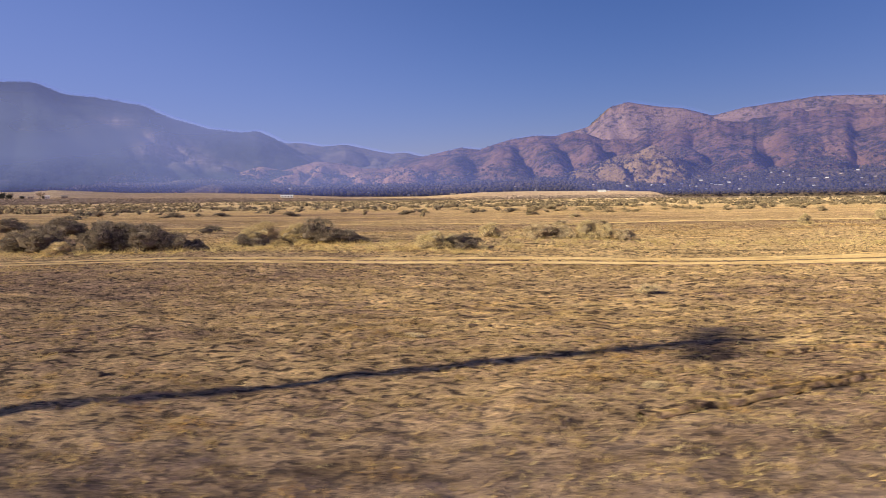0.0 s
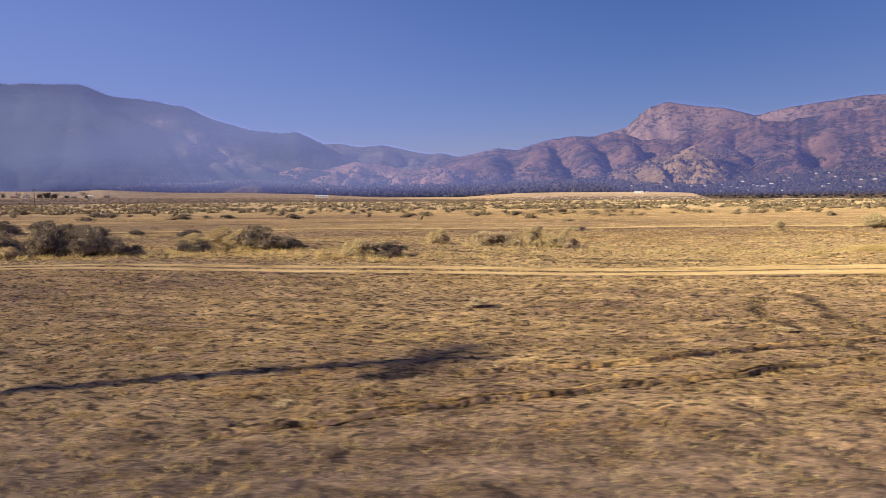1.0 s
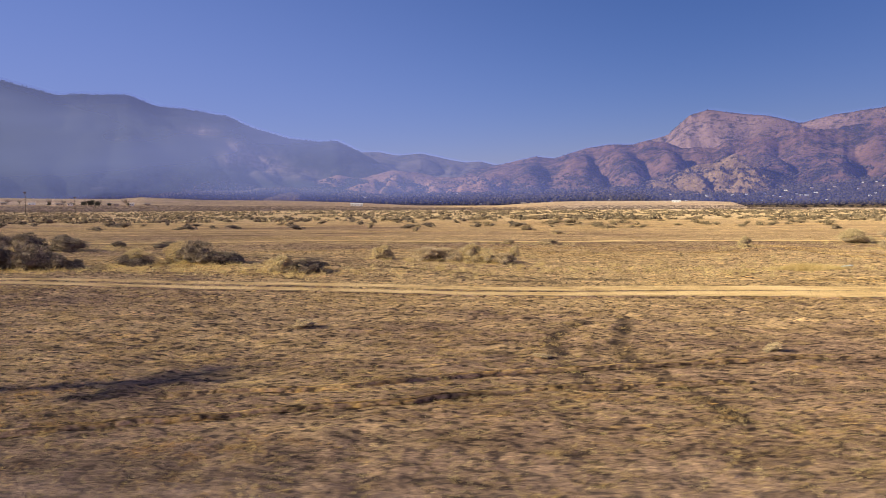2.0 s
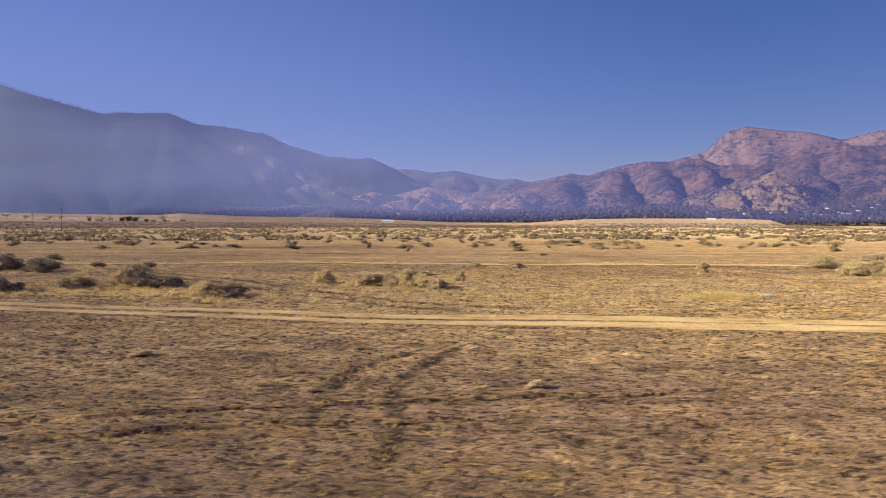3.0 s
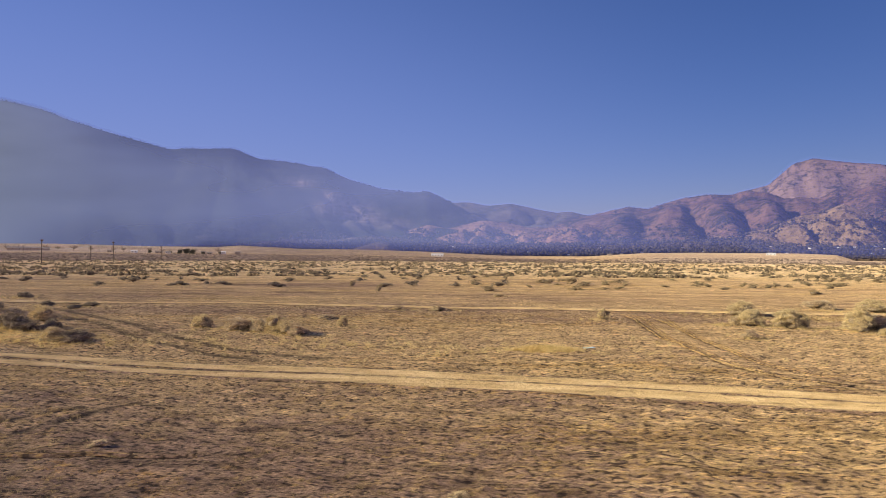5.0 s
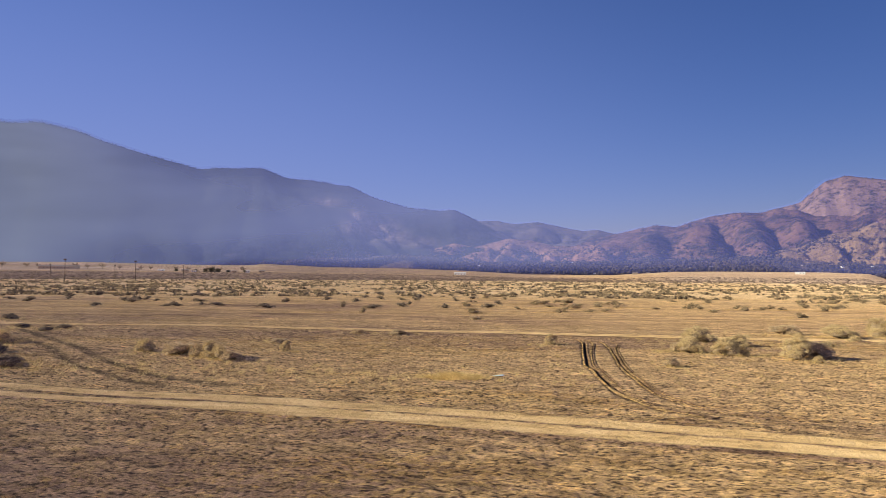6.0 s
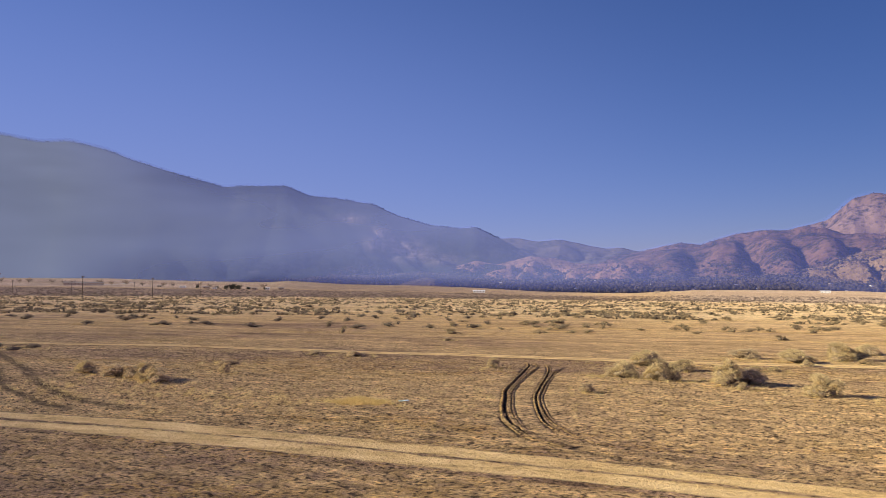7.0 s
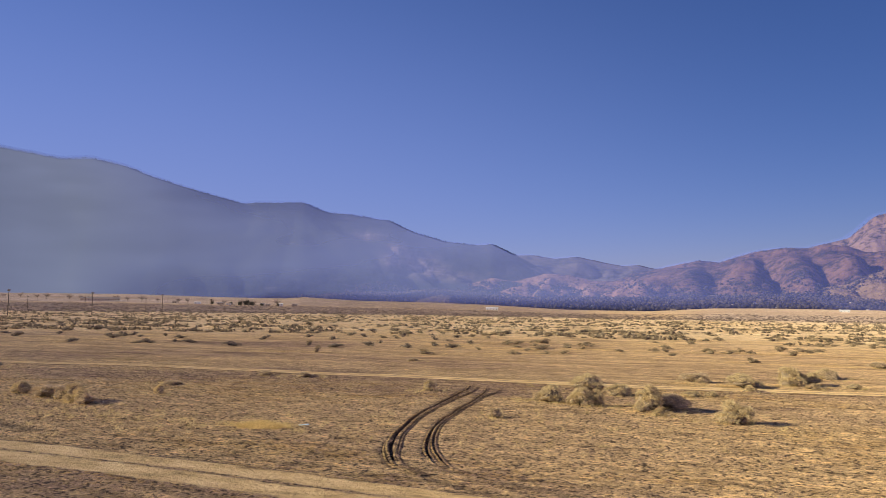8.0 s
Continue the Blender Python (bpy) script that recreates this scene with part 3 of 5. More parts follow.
def wheel_rut(points, seed, size, fresh, label, group):
    """A tyre groove with thrown-up edges, pressed through the soil crust."""
    rs = np.random.RandomState(seed)
    line = spline(points, 420)
    way = np.gradient(line, axis=0)
    way /= np.linalg.norm(way, axis=1, keepdims=True)
    side = np.stack([-way[:, 1], way[:, 0]], 1)
    offs = np.array([-0.42, -0.32, -0.24, -0.18, -0.11, 0.0, 0.11, 0.18, 0.24, 0.32, 0.42])
    high = np.array([0.0, 0.002, 0.004, 0.0, -0.08, -0.17, -0.16, -0.03, 0.012, 0.006, 0.0])
    # damp soil in the groove, with the groove's own shadow painted in
    damp_shade = np.array([0.0, 0.0, 0.0, 0.2, 0.85, 1.0, 1.0, 0.6, 0.0, 0.0, 0.0])
    # loose straw dust on the banks, toned up as if sunlit
    gold = np.array([0.0, 0.0, 0.1, 0.1, 0.0, 0, 0, 0.2, 1.2, 0.9, 0.2])
    ends = np.clip(np.minimum(np.arange(420) / 50, np.arange(420)[::-1] / 40), 0, 1)
    P = line[:, None] + side[:, None] * (size * np.linspace(1.1, 0.8, 420))[:, None, None] * offs[None, :, None] * (1 + rs.normal(0, 0.05, (420, 11, 1)))
    Z = land(P[..., 0], P[..., 1]) * 1.0 + high * (fresh if size > 0.25 else 0.3) * ends[:, None] * (1 + rs.normal(0, 0.06, (420, 11))) + (0.02 if size > 0.25 else 0.035)
    Z[:, (0, -1)] -= 0.02 if size > 0.25 else 0.06
    me = fast_mesh("wheel_rut", np.concatenate([P, Z[..., None]], 2).reshape(-1, 3), grid_faces(420, 11), FIELD, True)
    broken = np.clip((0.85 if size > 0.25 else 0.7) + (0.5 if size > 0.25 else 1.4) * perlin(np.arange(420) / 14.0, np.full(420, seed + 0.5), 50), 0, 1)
    point_values(me, "churned_shade", fresh * damp_shade[None] * (broken * ends)[:, None])
    point_values(me, "straw", gold[None] * ends[:, None])
    return tagged(new("wheel_rut", me), label, "tyre rut", group, "structure")


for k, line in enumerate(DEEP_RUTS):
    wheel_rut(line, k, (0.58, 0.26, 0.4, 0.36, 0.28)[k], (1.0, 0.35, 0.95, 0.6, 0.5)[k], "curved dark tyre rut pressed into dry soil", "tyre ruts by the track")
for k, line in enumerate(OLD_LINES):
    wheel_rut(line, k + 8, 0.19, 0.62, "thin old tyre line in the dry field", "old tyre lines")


# ---- mountains ----
def billow(x, y, seed, longest, octaves=6, fade=0.43):
    """Rounded lobes parted by creased gullies, about 0 to 1."""
    out, total, wx, wy = 0, 0, perlin(x / longest, y / longest, seed + 90), perlin(x / longest + 7.3, y / longest, seed + 91)
    for k in range(octaves):
        f, a = 2.0**k / longest, fade**k
        n = perlin((x + 0.35 * longest * wx) * f + 3.1 * k, (y + 0.35 * longest * wy) * f + 1.7 * k, seed + k)
        out, total = out + a * (np.abs(n) * 2.2 if k < 3 else n + 0.4), total + a
    return out / total


FRONT = 68                                  # rows of points from the foot of a slope to its crest


def ridge(name, label, material, crest, rc, rb, back, spur, seed, step=0.12, bulge=1.35, lobe=520.0, cut=0.42, spurs=(400.0, 0.0), folds=(), deep=0.0, wander=0.0):
    """A mountain range: crest is a row of (azimuth, elevation) in degrees as seen from the plain; slopes run down to rb with spurs and gullies."""
    az0, az1 = crest[0][0], crest[-1][0]
    az = np.linspace(az0, az1, int((az1 - az0) / step) + 1)
    el = np.interp(az, [a for a, _ in crest], [e for _, e in crest])
    k = np.ones(5) / 5
    el = np.convolve(np.pad(el, 2, "edge"), k, "valid")
    el = el + wander * (perlin(az / 1.1, np.full(len(az), 0.5), seed + 80) + 0.5 * perlin(az / 0.4, np.full(len(az), 0.5), seed + 81)) * np.clip((az - 9) / 2, 0, 1)
    rs = np.random.RandomState(seed)
    top = np.tan(np.radians(el)) * rc
    v = np.concatenate([np.linspace(0, 1, FRONT), 1 + np.linspace(0.05, 1, 7)])
    r_of = np.where(v <= 1, rb + (rc - rb) * v, rc + (v - 1) * back)
    A, R = np.meshgrid(az, r_of, indexing="ij")
    V = np.broadcast_to(v, A.shape)
    arc = np.radians(A) * rc
    shape = np.where(V <= 1, np.clip(V, 0, 1) ** bulge, 1 - 0.75 * np.maximum(V - 1, 0) ** 1.2)
    a = np.radians(A)
    X, Y = 20 + R * np.sin(a), R * np.cos(a)
    gully = 2.4 * (billow(X, Y, seed, lobe) - cut)
    env = np.clip(np.where(V <= 1, 4 * V * (1 - V), 0.2 * (V - 1)), 0, 1) ** 0.8
    small = np.zeros(A.shape)
    for length, high in ((240, 1), (130, 0.7), (70, 0.4), (38, 0.25)):
        ph = rs.uniform(0, 6.3, 2)
        small += high * np.sin(2 * np.pi * A / 57.3 * rc / length + ph[0] + 0.9 * np.sin(R / length + ph[1]))
    Z = top[:, None] * shape + spur * gully * env * np.clip(top[:, None] / (top.max() + 1e-6), 0.2, 1) + 0.012 * spur * small
    bend = perlin(arc / 900 + seed, R / 900, seed + 60)
    rib = np.abs(perlin(arc / spurs[0] + 1.1 * bend, R / (3.2 * spurs[0]) + 0.5, seed + 61)) + 0.45 * np.abs(perlin(arc / spurs[0] * 2.3 + bend, R / (1.6 * spurs[0]), seed + 62))
    Z = Z + spurs[1] * (2.2 * rib - 0.75) * np.where(V <= 1, np.clip(2.8 * V * (1 - V), 0, 1), 0) ** 0.7
    if folds:                                             # long spurs: gentle towards the sun, steep on the lee, with creased valleys between
        lean = A + 2.6 * (V - 0.45) * (0.6 + 0.9 * perlin(A / 7.0, np.full(A.shape, 0.5), seed + 72)) + 0.7 * perlin(arc / 420, R / 380, seed + 70) + 0.2 * perlin(arc / 130, R / 150, seed + 71)
        t = np.interp(lean, folds, np.arange(len(folds)))
        rise = np.abs((t + 1) % 2 - 1)
        Z = Z + deep * (0.85 + 0.9 * perlin(A / 5.0, R / 900, seed + 73)) * (np.sin(0.5 * np.pi * rise) - 0.5) * np.where(V <= 1, np.clip(3.2 * V * (1 - V), 0, 1), 0) ** 0.7
    cap = R * np.tan(np.radians(el))[:, None] * 0.97      # no spur stands above the skyline
    Z = np.where((V < 0.97) & (Z > 0.8 * cap), 0.8 * cap + 0.2 * cap * np.tanh((Z - 0.8 * cap) / (0.2 * cap + 1e-6)), Z)
    Z = np.where(V <= 0.02, Z - 25, Z)
    verts = np.stack([X, Y, Z], -1).reshape(-1, 3)
    ob = new(name, fast_mesh(name, verts, grid_faces(len(az), len(v)), material, True))
    tagged(ob, label, "mountain", kind="structure")
    return ob, (az, r_of, Z)


LEFT = ridge("mountain_west", "forested blue-grey mountain range in hazy shade", FOREST,
    [(-68, 10.3), (-60, 10.65), (-50, 10.4), (-46, 10.02), (-44.2, 10.28), (-42, 9.93), (-39.8, 9.22), (-36.6, 8.42), (-33.7, 7.75), (-32, 7.9), (-29, 8.0), (-27.2, 7.3), (-25.3, 7.2), (-22.2, 6.75), (-20.3, 5.9), (-17.7, 5.2), (-15.4, 4.97), (-14.3, 5.15), (-12.3, 4.2), (-10.5, 3.2), (-8, 2)],
    4350, 2500, 300, 50, 3, lobe=900.0, spurs=(620.0, 60.0))
FAR = ridge("mountain_far", "low far ridge fading in blue haze", FARHILL,
    [(-16, 3.5), (-12.5, 4.22), (-10.8, 4.23), (-9.5, 3.97), (-7.6, 4.14), (-5.6, 3.66), (-4.3, 3.43), (-3.2, 3.5), (-1.9, 3.2), (1, 2.9), (4, 2.5)],
    4600, 3500, 200, 70, 5)
BROWN = ridge("hills_middle", "low pinkish-brown foothills with scattered scrub", TANHILL,
    [(-18, 1.3), (-15.8, 2.0), (-14.2, 2.5), (-12.5, 2.2), (-10, 2.85), (-8.2, 2.75), (-6.5, 2.3), (-3.9, 2.3), (-2, 2.6), (0, 2.2), (3, 1.6)],
    3500, 2600, 400, 60, 8, 0.08, lobe=380.0, spurs=(240.0, 40.0))
HILLS = ridge("hills_east", "rounded red-brown hills with shaded gullies", REDHILL,
    [(-5, 2.2), (-3.5, 2.9), (-1.9, 3.15), (0.1, 3.57), (1.2, 3.82), (2.7, 3.66), (4.9, 4.37), (6.7, 4.63), (8.6, 4.59), (9.3, 4.83), (10.5, 4.75), (12.2, 4.35), (13.6, 4.15), (15.2, 4.6), (16.6, 4.75), (18.2, 5.25), (20, 5.5), (21.4, 5.2), (23.2, 5.35), (25, 5.85), (26.6, 5.7), (28.5, 6.0), (31, 5.6), (34, 5.8), (42, 5.2)],
    4000, 2600, 300, 40, 12, 0.08, 1.2, 640.0, 0.45, (260.0, 30.0),
    (-7.5, -4.8, -2.9, 0.4, 2.4, 4.8, 6.6, 8.3, 9.6, 11.8, 13.0, 15.6, 16.8, 18.3, 19.4, 21.9, 23.9, 27.4, 29.2, 32.5, 35.0), 88.0, 0.25)
PEAK = ridge("mountain_peak", "pale brown mountain with a rounded summit", PALEPEAK,
    [(8, 4), (9.3, 4.79), (11, 5.21), (12.6, 6.63), (13.9, 6.96), (15.5, 6.64), (17.9, 6.32), (20, 5.7), (22.2, 6.19), (25.1, 6.48), (26.5, 6.66), (28.6, 6.62), (30.8, 6.45), (36, 6.2), (46, 5.5)],
    4600, 3600, 200, 55, 21, 0.08, lobe=650.0, spurs=(380.0, 40.0))
KNOB = ridge("hill_knob", "bouldery tan knob strewn with rocks", BOULDERS,
    [(6, 1.0), (7.1, 1.55), (11, 2.09), (13, 3.0), (14.3, 3.1), (15.7, 3.8), (17.2, 3.1), (18.4, 2.1), (20, 1.4), (22, 1)],
    3050, 2550, 350, 28, 31, 0.055, 1.1, 100.0)
FAN = ridge("foothill_slope", "gently rising foothill slope below the mountains", FOOTHILL,
    [(-68, 0.5), (-33, 0.55), (-30.3, 0.85), (-27, 1.15), (-24.3, 1.42), (-17.7, 1.5), (-14, 1.3), (-11, 1.05), (-4, 1.1), (5, 1.4), (9, 1.45), (17.6, 1.35), (21.5, 1.85), (31, 1.75), (46, 1.7)],
    3150, 1800, 600, 14, 40, 0.3, 1.25)
KNOLL = ridge("hill_rocky", "small rocky knoll at the edge of the plain", FOOTHILL,
    [(-20.4, 0.5), (-19.5, 0.8), (-18.5, 1.08), (-17.8, 1.24), (-17.2, 1.12), (-16.4, 0.75), (-15.6, 0.5)],
    2010, 1890, 110, 5, 55, 0.04, 0.8, 40.0)


# bare sunlit clearings on the shoulder of the range: azimuth, elevation, width, height in degrees
A, R = np.meshgrid(LEFT[1][0], LEFT[1][1], indexing="ij")
E = np.degrees(np.arctan2(LEFT[1][2], R))
bare = sum(s_ * np.exp(-(((A - a_) / w_) ** 2) - ((E - e_) / h_) ** 2) for a_, e_, w_, h_, s_ in ((-24.0, 5.6, 1.1, 0.35, 0.7), (-21.6, 4.5, 1.1, 0.5, 0.9), (-20.4, 3.7, 1.4, 0.6, 0.95), (-19.2, 2.9, 1.3, 0.5, 0.9), (-22.2, 3.6, 0.8, 0.5, 0.6), (-16.6, 2.5, 1.2, 0.35, 0.5)))
bare = np.clip(bare * (0.85 + 0.9 * perlin(A / 0.7, R / 200, 47) + 0.9 * perlin(A / 0.16, R / 60, 48)), 0, 0.85)
point_values(LEFT[0].data, "bare", bare)


def slope_height(which, az, r):
    a, rr, Z = which[1]
    i, j = np.clip(np.searchsorted(a, az), 0, len(a) - 1), np.clip(np.searchsorted(rr, r), 0, len(rr) - 1)
    return Z[i, j]


def hill_height(az, r):
    """Highest of the land and the slopes at a place given by azimuth and distance."""
    z = land(20 + r * np.sin(np.radians(az)), r * np.cos(np.radians(az)))
    for which in (FAN, BROWN, HILLS, KNOB, KNOLL, LEFT, PEAK, FAR):
        a, rr, _ = which[1]
        inside = (az > a[0]) & (az < a[-1]) & (r > rr[0]) & (r < rr[-1])
        z = np.where(inside, np.maximum(z, slope_height(which, az, r)), z)
    return z


# ---- haze ----
def haze_bank(r, ranges):
    """A sheet of painted smoke and distance haze that leans back against the slopes up to their crests, thicker to the
    west.
    """
    az = np.linspace(-67, 42, 437)
    crest = np.max([np.interp(az, w[1][0], np.degrees(np.arctan(np.max(w[1][2] / w[1][1], axis=1))), 0, 0) for w in ranges], axis=0)
    A, H = np.meshgrid(az, np.linspace(0, 1, 60), indexing="ij")
    E = H * (1.02 * crest[:, None] + 0.12)
    slope = np.tan(np.radians(E))
    z = r * slope / (1 - 2.14 * slope)
    R = r + 2.14 * z
    a = np.radians(A)
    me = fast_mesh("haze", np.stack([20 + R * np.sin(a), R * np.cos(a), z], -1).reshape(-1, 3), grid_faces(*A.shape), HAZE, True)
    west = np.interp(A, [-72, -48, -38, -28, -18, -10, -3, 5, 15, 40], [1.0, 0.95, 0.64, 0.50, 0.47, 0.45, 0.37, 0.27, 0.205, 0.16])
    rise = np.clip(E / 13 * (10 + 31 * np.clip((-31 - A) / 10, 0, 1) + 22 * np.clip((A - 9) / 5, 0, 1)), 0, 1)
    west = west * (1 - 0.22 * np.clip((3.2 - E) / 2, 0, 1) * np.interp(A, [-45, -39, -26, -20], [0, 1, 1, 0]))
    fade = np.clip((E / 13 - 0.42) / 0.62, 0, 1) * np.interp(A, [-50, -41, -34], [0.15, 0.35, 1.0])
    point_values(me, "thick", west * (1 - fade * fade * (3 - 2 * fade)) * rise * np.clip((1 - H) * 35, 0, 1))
    return tagged(new("haze", me), "thin blue sheet of smoke and distance haze against the slopes", "haze", kind="stuff")


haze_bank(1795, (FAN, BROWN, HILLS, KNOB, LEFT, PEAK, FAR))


# ---- woods far off ----
# houses among the woods: kind, azimuth, distance, turn
SPOTS = [("w", 19.3, 2150, 0), ("w", 20.0, 2300, 1), ("p", 20.9, 2350, 0), ("w", 23.5, 2600, 2), ("t", 25.5, 2450, 0), ("p", 27.3, 2500, 0), ("w", 28.3, 2250, 1), ("w", 30.1, 2350, 0), ("t", 22.1, 2700, 1), ("p", 29.2, 2950, 0), ("w", 17.4, 2150, 0), ("w", 5.2, 2400, 1), ("t", 3.7, 2250, 0), ("w", 2.3, 2150, 2), ("w", -3.2, 2080, 0), ("t", 0.8, 2060, 1), ("w", -9.4, 2500, 0), ("p", -12.2, 2750, 0), ("w", 8.1, 2300, 0), ("t", 9.4, 2200, 0), ("w", 24.6, 2800, 0), ("w", 26.4, 2120, 0), ("t", 18.1, 2080, 0), ("w", 21.6, 2140, 0), ("w", 29.6, 2100, 2), ("p", 24.2, 2240, 0), ("w", 12.3, 2160, 1), ("w", 10.6, 2230, 0), ("w", 31.4, 2200, 0), ("p", 6.7, 2130, 0), ("w", -6.3, 2200, 1)]

lots = np.random.RandomState(61)
for k in range(34):
    a = float(lots.uniform(-6, 31) if k < 12 else lots.uniform(13, 31))
    SPOTS.append(("wwpt"[k % 4], round(a, 2), float(round(lots.uniform(2250, 3000))), k % 3))


def off_houses(az, r):
    keep = np.ones(len(az), bool)
    for _, a, d, _ in SPOTS:
        keep &= ~((np.abs(az - a) < 0.22) & (r > d - 200) & (r < d + 15))
    return keep


ICO = bmesh.new()
bmesh.ops.create_icosphere(ICO, subdivisions=1, radius=1)
ICO_V = np.array([v.co[:] for v in ICO.verts])
ICO_F = np.array([[v.index for v in f.verts] for f in ICO.faces])
ICO.free()


BM = bmesh.new()
bmesh.ops.create_icosphere(BM, subdivisions=3, radius=1)
BALL = np.array([v.co[:] for v in BM.verts]), np.array([[v.index for v in f.verts] for f in BM.faces])
BM.free()


OCT_V = np.array([(1, 0, 0), (0, 1, 0), (-1, 0, 0), (0, -1, 0), (0, 0, 1), (0, 0, -1)], float)
OCT_F = np.array([(0, 1, 4), (1, 2, 4), (2, 3, 4), (3, 0, 4), (1, 0, 5), (2, 1, 5), (3, 2, 5), (0, 3, 5)])


def clumps(name, places, sizes, material, label, category, seed, per=3, lump=(ICO_V, ICO_F)):
    """Many small rounded crowns, a few lumps each, as one mesh."""
    rs = np.random.RandomState(seed)
    V, F = [], []
    for (x, y, z), s_ in zip(places, sizes):
        for k in range(per):
            w = s_ * rs.uniform(0.45, 0.75)
            o = np.array([x, y, z]) + rs.uniform(-0.5, 0.5, 3) * (s_, s_, 0.5 * s_) + (0, 0, 0.45 * s_)
            V.append(lump[0] * rs.uniform(0.75, 1.25, (len(lump[0]), 1)) * (w, w, 0.8 * w) + o)
            F.append(lump[1] + len(lump[0]) * len(F))
    ob = new(name, fast_mesh(name, np.concatenate(V), np.concatenate(F), material))
    return tagged(ob, label, category, kind="stuff")


def spires(name, places, sizes, material, label, category, seed):
    """Many small conifers, a narrow two-tier cone each, as one mesh."""
    rs = np.random.RandomState(seed)
    ring = np.arange(5) * 2 * np.pi / 5
    V, F = [], []
    n = 0
    for (x, y, z), h in zip(places, sizes):
        for base, tip, w in ((0.0, 0.75, 0.42), (0.35, 1.0, 0.26)):
            rr = h * w * rs.uniform(0.7, 1.3, 5)
            low = np.column_stack([x + rr * np.cos(ring), y + rr * np.sin(ring), np.full(5, z + base * h)])
            V.append(np.vstack([low, [[x, y, z + tip * h]]]))
            F.append(np.array([[n + i, n + (i + 1) % 5, n + 5] for i in range(5)]))
            n += 6
    ob = new(name, fast_mesh(name, np.concatenate(V), np.concatenate(F), material))
    return tagged(ob, label, category, kind="stuff")


def polar(az, r):
    return np.column_stack([20 + r * np.sin(np.radians(az)), r * np.cos(np.radians(az)), hill_height(az, r)])


rs = np.random.RandomState(11)
az = np.concatenate([rs.uniform(-16, 36, 13500), rs.uniform(-66, -14, 2600), rs.uniform(-34, -14.5, 4200)])
r = 1960 + 1400 * rs.beta(1.0, 1.35, len(az))
keep = ~((az < -33) & (r > 2350)) & ~((np.abs(az + 18) < 2.1) & (r < 2030)) & off_houses(az, r)
keep &= (1.9 * perlin(az / 1.4, r / 170, 95) + 1.2 * perlin(az / 0.5, r / 80, 96) + rs.normal(0, 0.6, len(az)) + 2.4 * np.clip((2200 - r) / 300, 0, 1) > np.where(az < -14.5, -0.9, np.interp(r, [2200, 2900], [-0.55, 0.25])))
keep &= ~((az < -15.6) & (r > np.interp(az, [-34, -30, -24, -16], [2000, 2500, 3100, 3150]) + rs.normal(0, 60, len(az))))
az, r = az[keep], r[keep]
west = az < -15.6
clumps("bare_woods", polar(az[west], r[west]), rs.uniform(5, 9, west.sum()), BAREWOOD, "dusty leafless woods below the shaded range", "woods", 17, 2, (OCT_V, OCT_F))
az, r = az[~west], r[~west]
clumps("oak_woods", polar(az, r), 4 + 8 * rs.beta(1.4, 2, len(az)), OAK, "dark oak woods along the foot of the hills", "woods", 12, 2, (OCT_V, OCT_F))
az = np.concatenate([rs.uniform(15, 36, 8200), rs.uniform(-14, 15, 3800)])
r = np.concatenate([2150 + 1300 * rs.beta(1, 1.5, 8200), rs.uniform(2250, 3000, 3800)])
keep = (perlin(az / 1.9, r / 210, 88) + 0.6 * perlin(az / 0.7, r / 90, 89) + rs.normal(0, 0.15, 12000) > np.interp(r, [2200, 2700, 3300], [-0.5, -0.15, 0.1])) & off_houses(az, r) & ~((np.abs(az - 13.4) < 2.7) & (r > 2600))
clumps("hillside_oaks", polar(az[keep], r[keep]), rs.uniform(3.5, 7.5, keep.sum()), OAK, "oaks climbing the lower slopes in broken groves", "woods", 18, 2, (OCT_V, OCT_F))
az = rs.uniform(15.8, 36, 1000)
r = rs.uniform(1815, 2000, 1000)
clumps("oak_thicket", polar(az, r), rs.uniform(3, 6, 1000), OAK, "dark oak thicket at the edge of the plain", "woods", 13, 2, (OCT_V, OCT_F))
az = rs.uniform(-14, 38, 26000)
r = rs.uniform(2700, 4550, 26000)
grow = (r < 4050 + 500 * rs.beta(1, 3, 26000)) & (np.sin(az * 2.1 + r / 170) + np.sin(az * 0.9 - r / 310) + rs.normal(0, 0.9, 26000) > 0.1)
clumps("hillside_scrub", polar(az[grow], r[grow]), 1.6 + 4.5 * rs.beta(1, 2.5, grow.sum()), OAK, "dark scrub oaks scattered over the slopes", "scrub", 14, 1, (OCT_V, OCT_F))
az, r = rs.normal(14.0, 2.2, 2600), rs.uniform(2600, 3060, 2600)
clumps("boulders", polar(az, r) - (0, 0, 1.2), 1.0 + 4.5 * rs.beta(1, 4, 2600), ROCK, "tan granite boulders strewn over the knob", "boulders", 19, 1, (OCT_V, OCT_F))
az = rs.uniform(-66, -11, 5200)
r = np.where(rs.uniform(size=5200) < 0.6, rs.normal(4340, 22, 5200), rs.uniform(2900, 4300, 5200))
keep = perlin(az / 0.9, r / 300, 93) + 0.8 * perlin(az / 0.25, r / 90, 94) + rs.normal(0, 0.2, 5200) > -0.12
az, r = az[keep], r[keep]
spires("pine_forest", polar(az, r) - (0, 0, 1.5), 3.5 + 7 * rs.beta(1.3, 3, len(az)), PINE, "pine forest on the shaded range and its crest", "forest", 15)
az = rs.uniform(-2, 34, 260)
r = np.where(az < 10, 3995, 4595) + rs.normal(0, 8, 260)
clumps("crest_trees", polar(az, r) - (0, 0, 0.8), rs.uniform(1.8, 4, 260), OAK, "small trees along the crest of the hills", "trees", 16, 2)


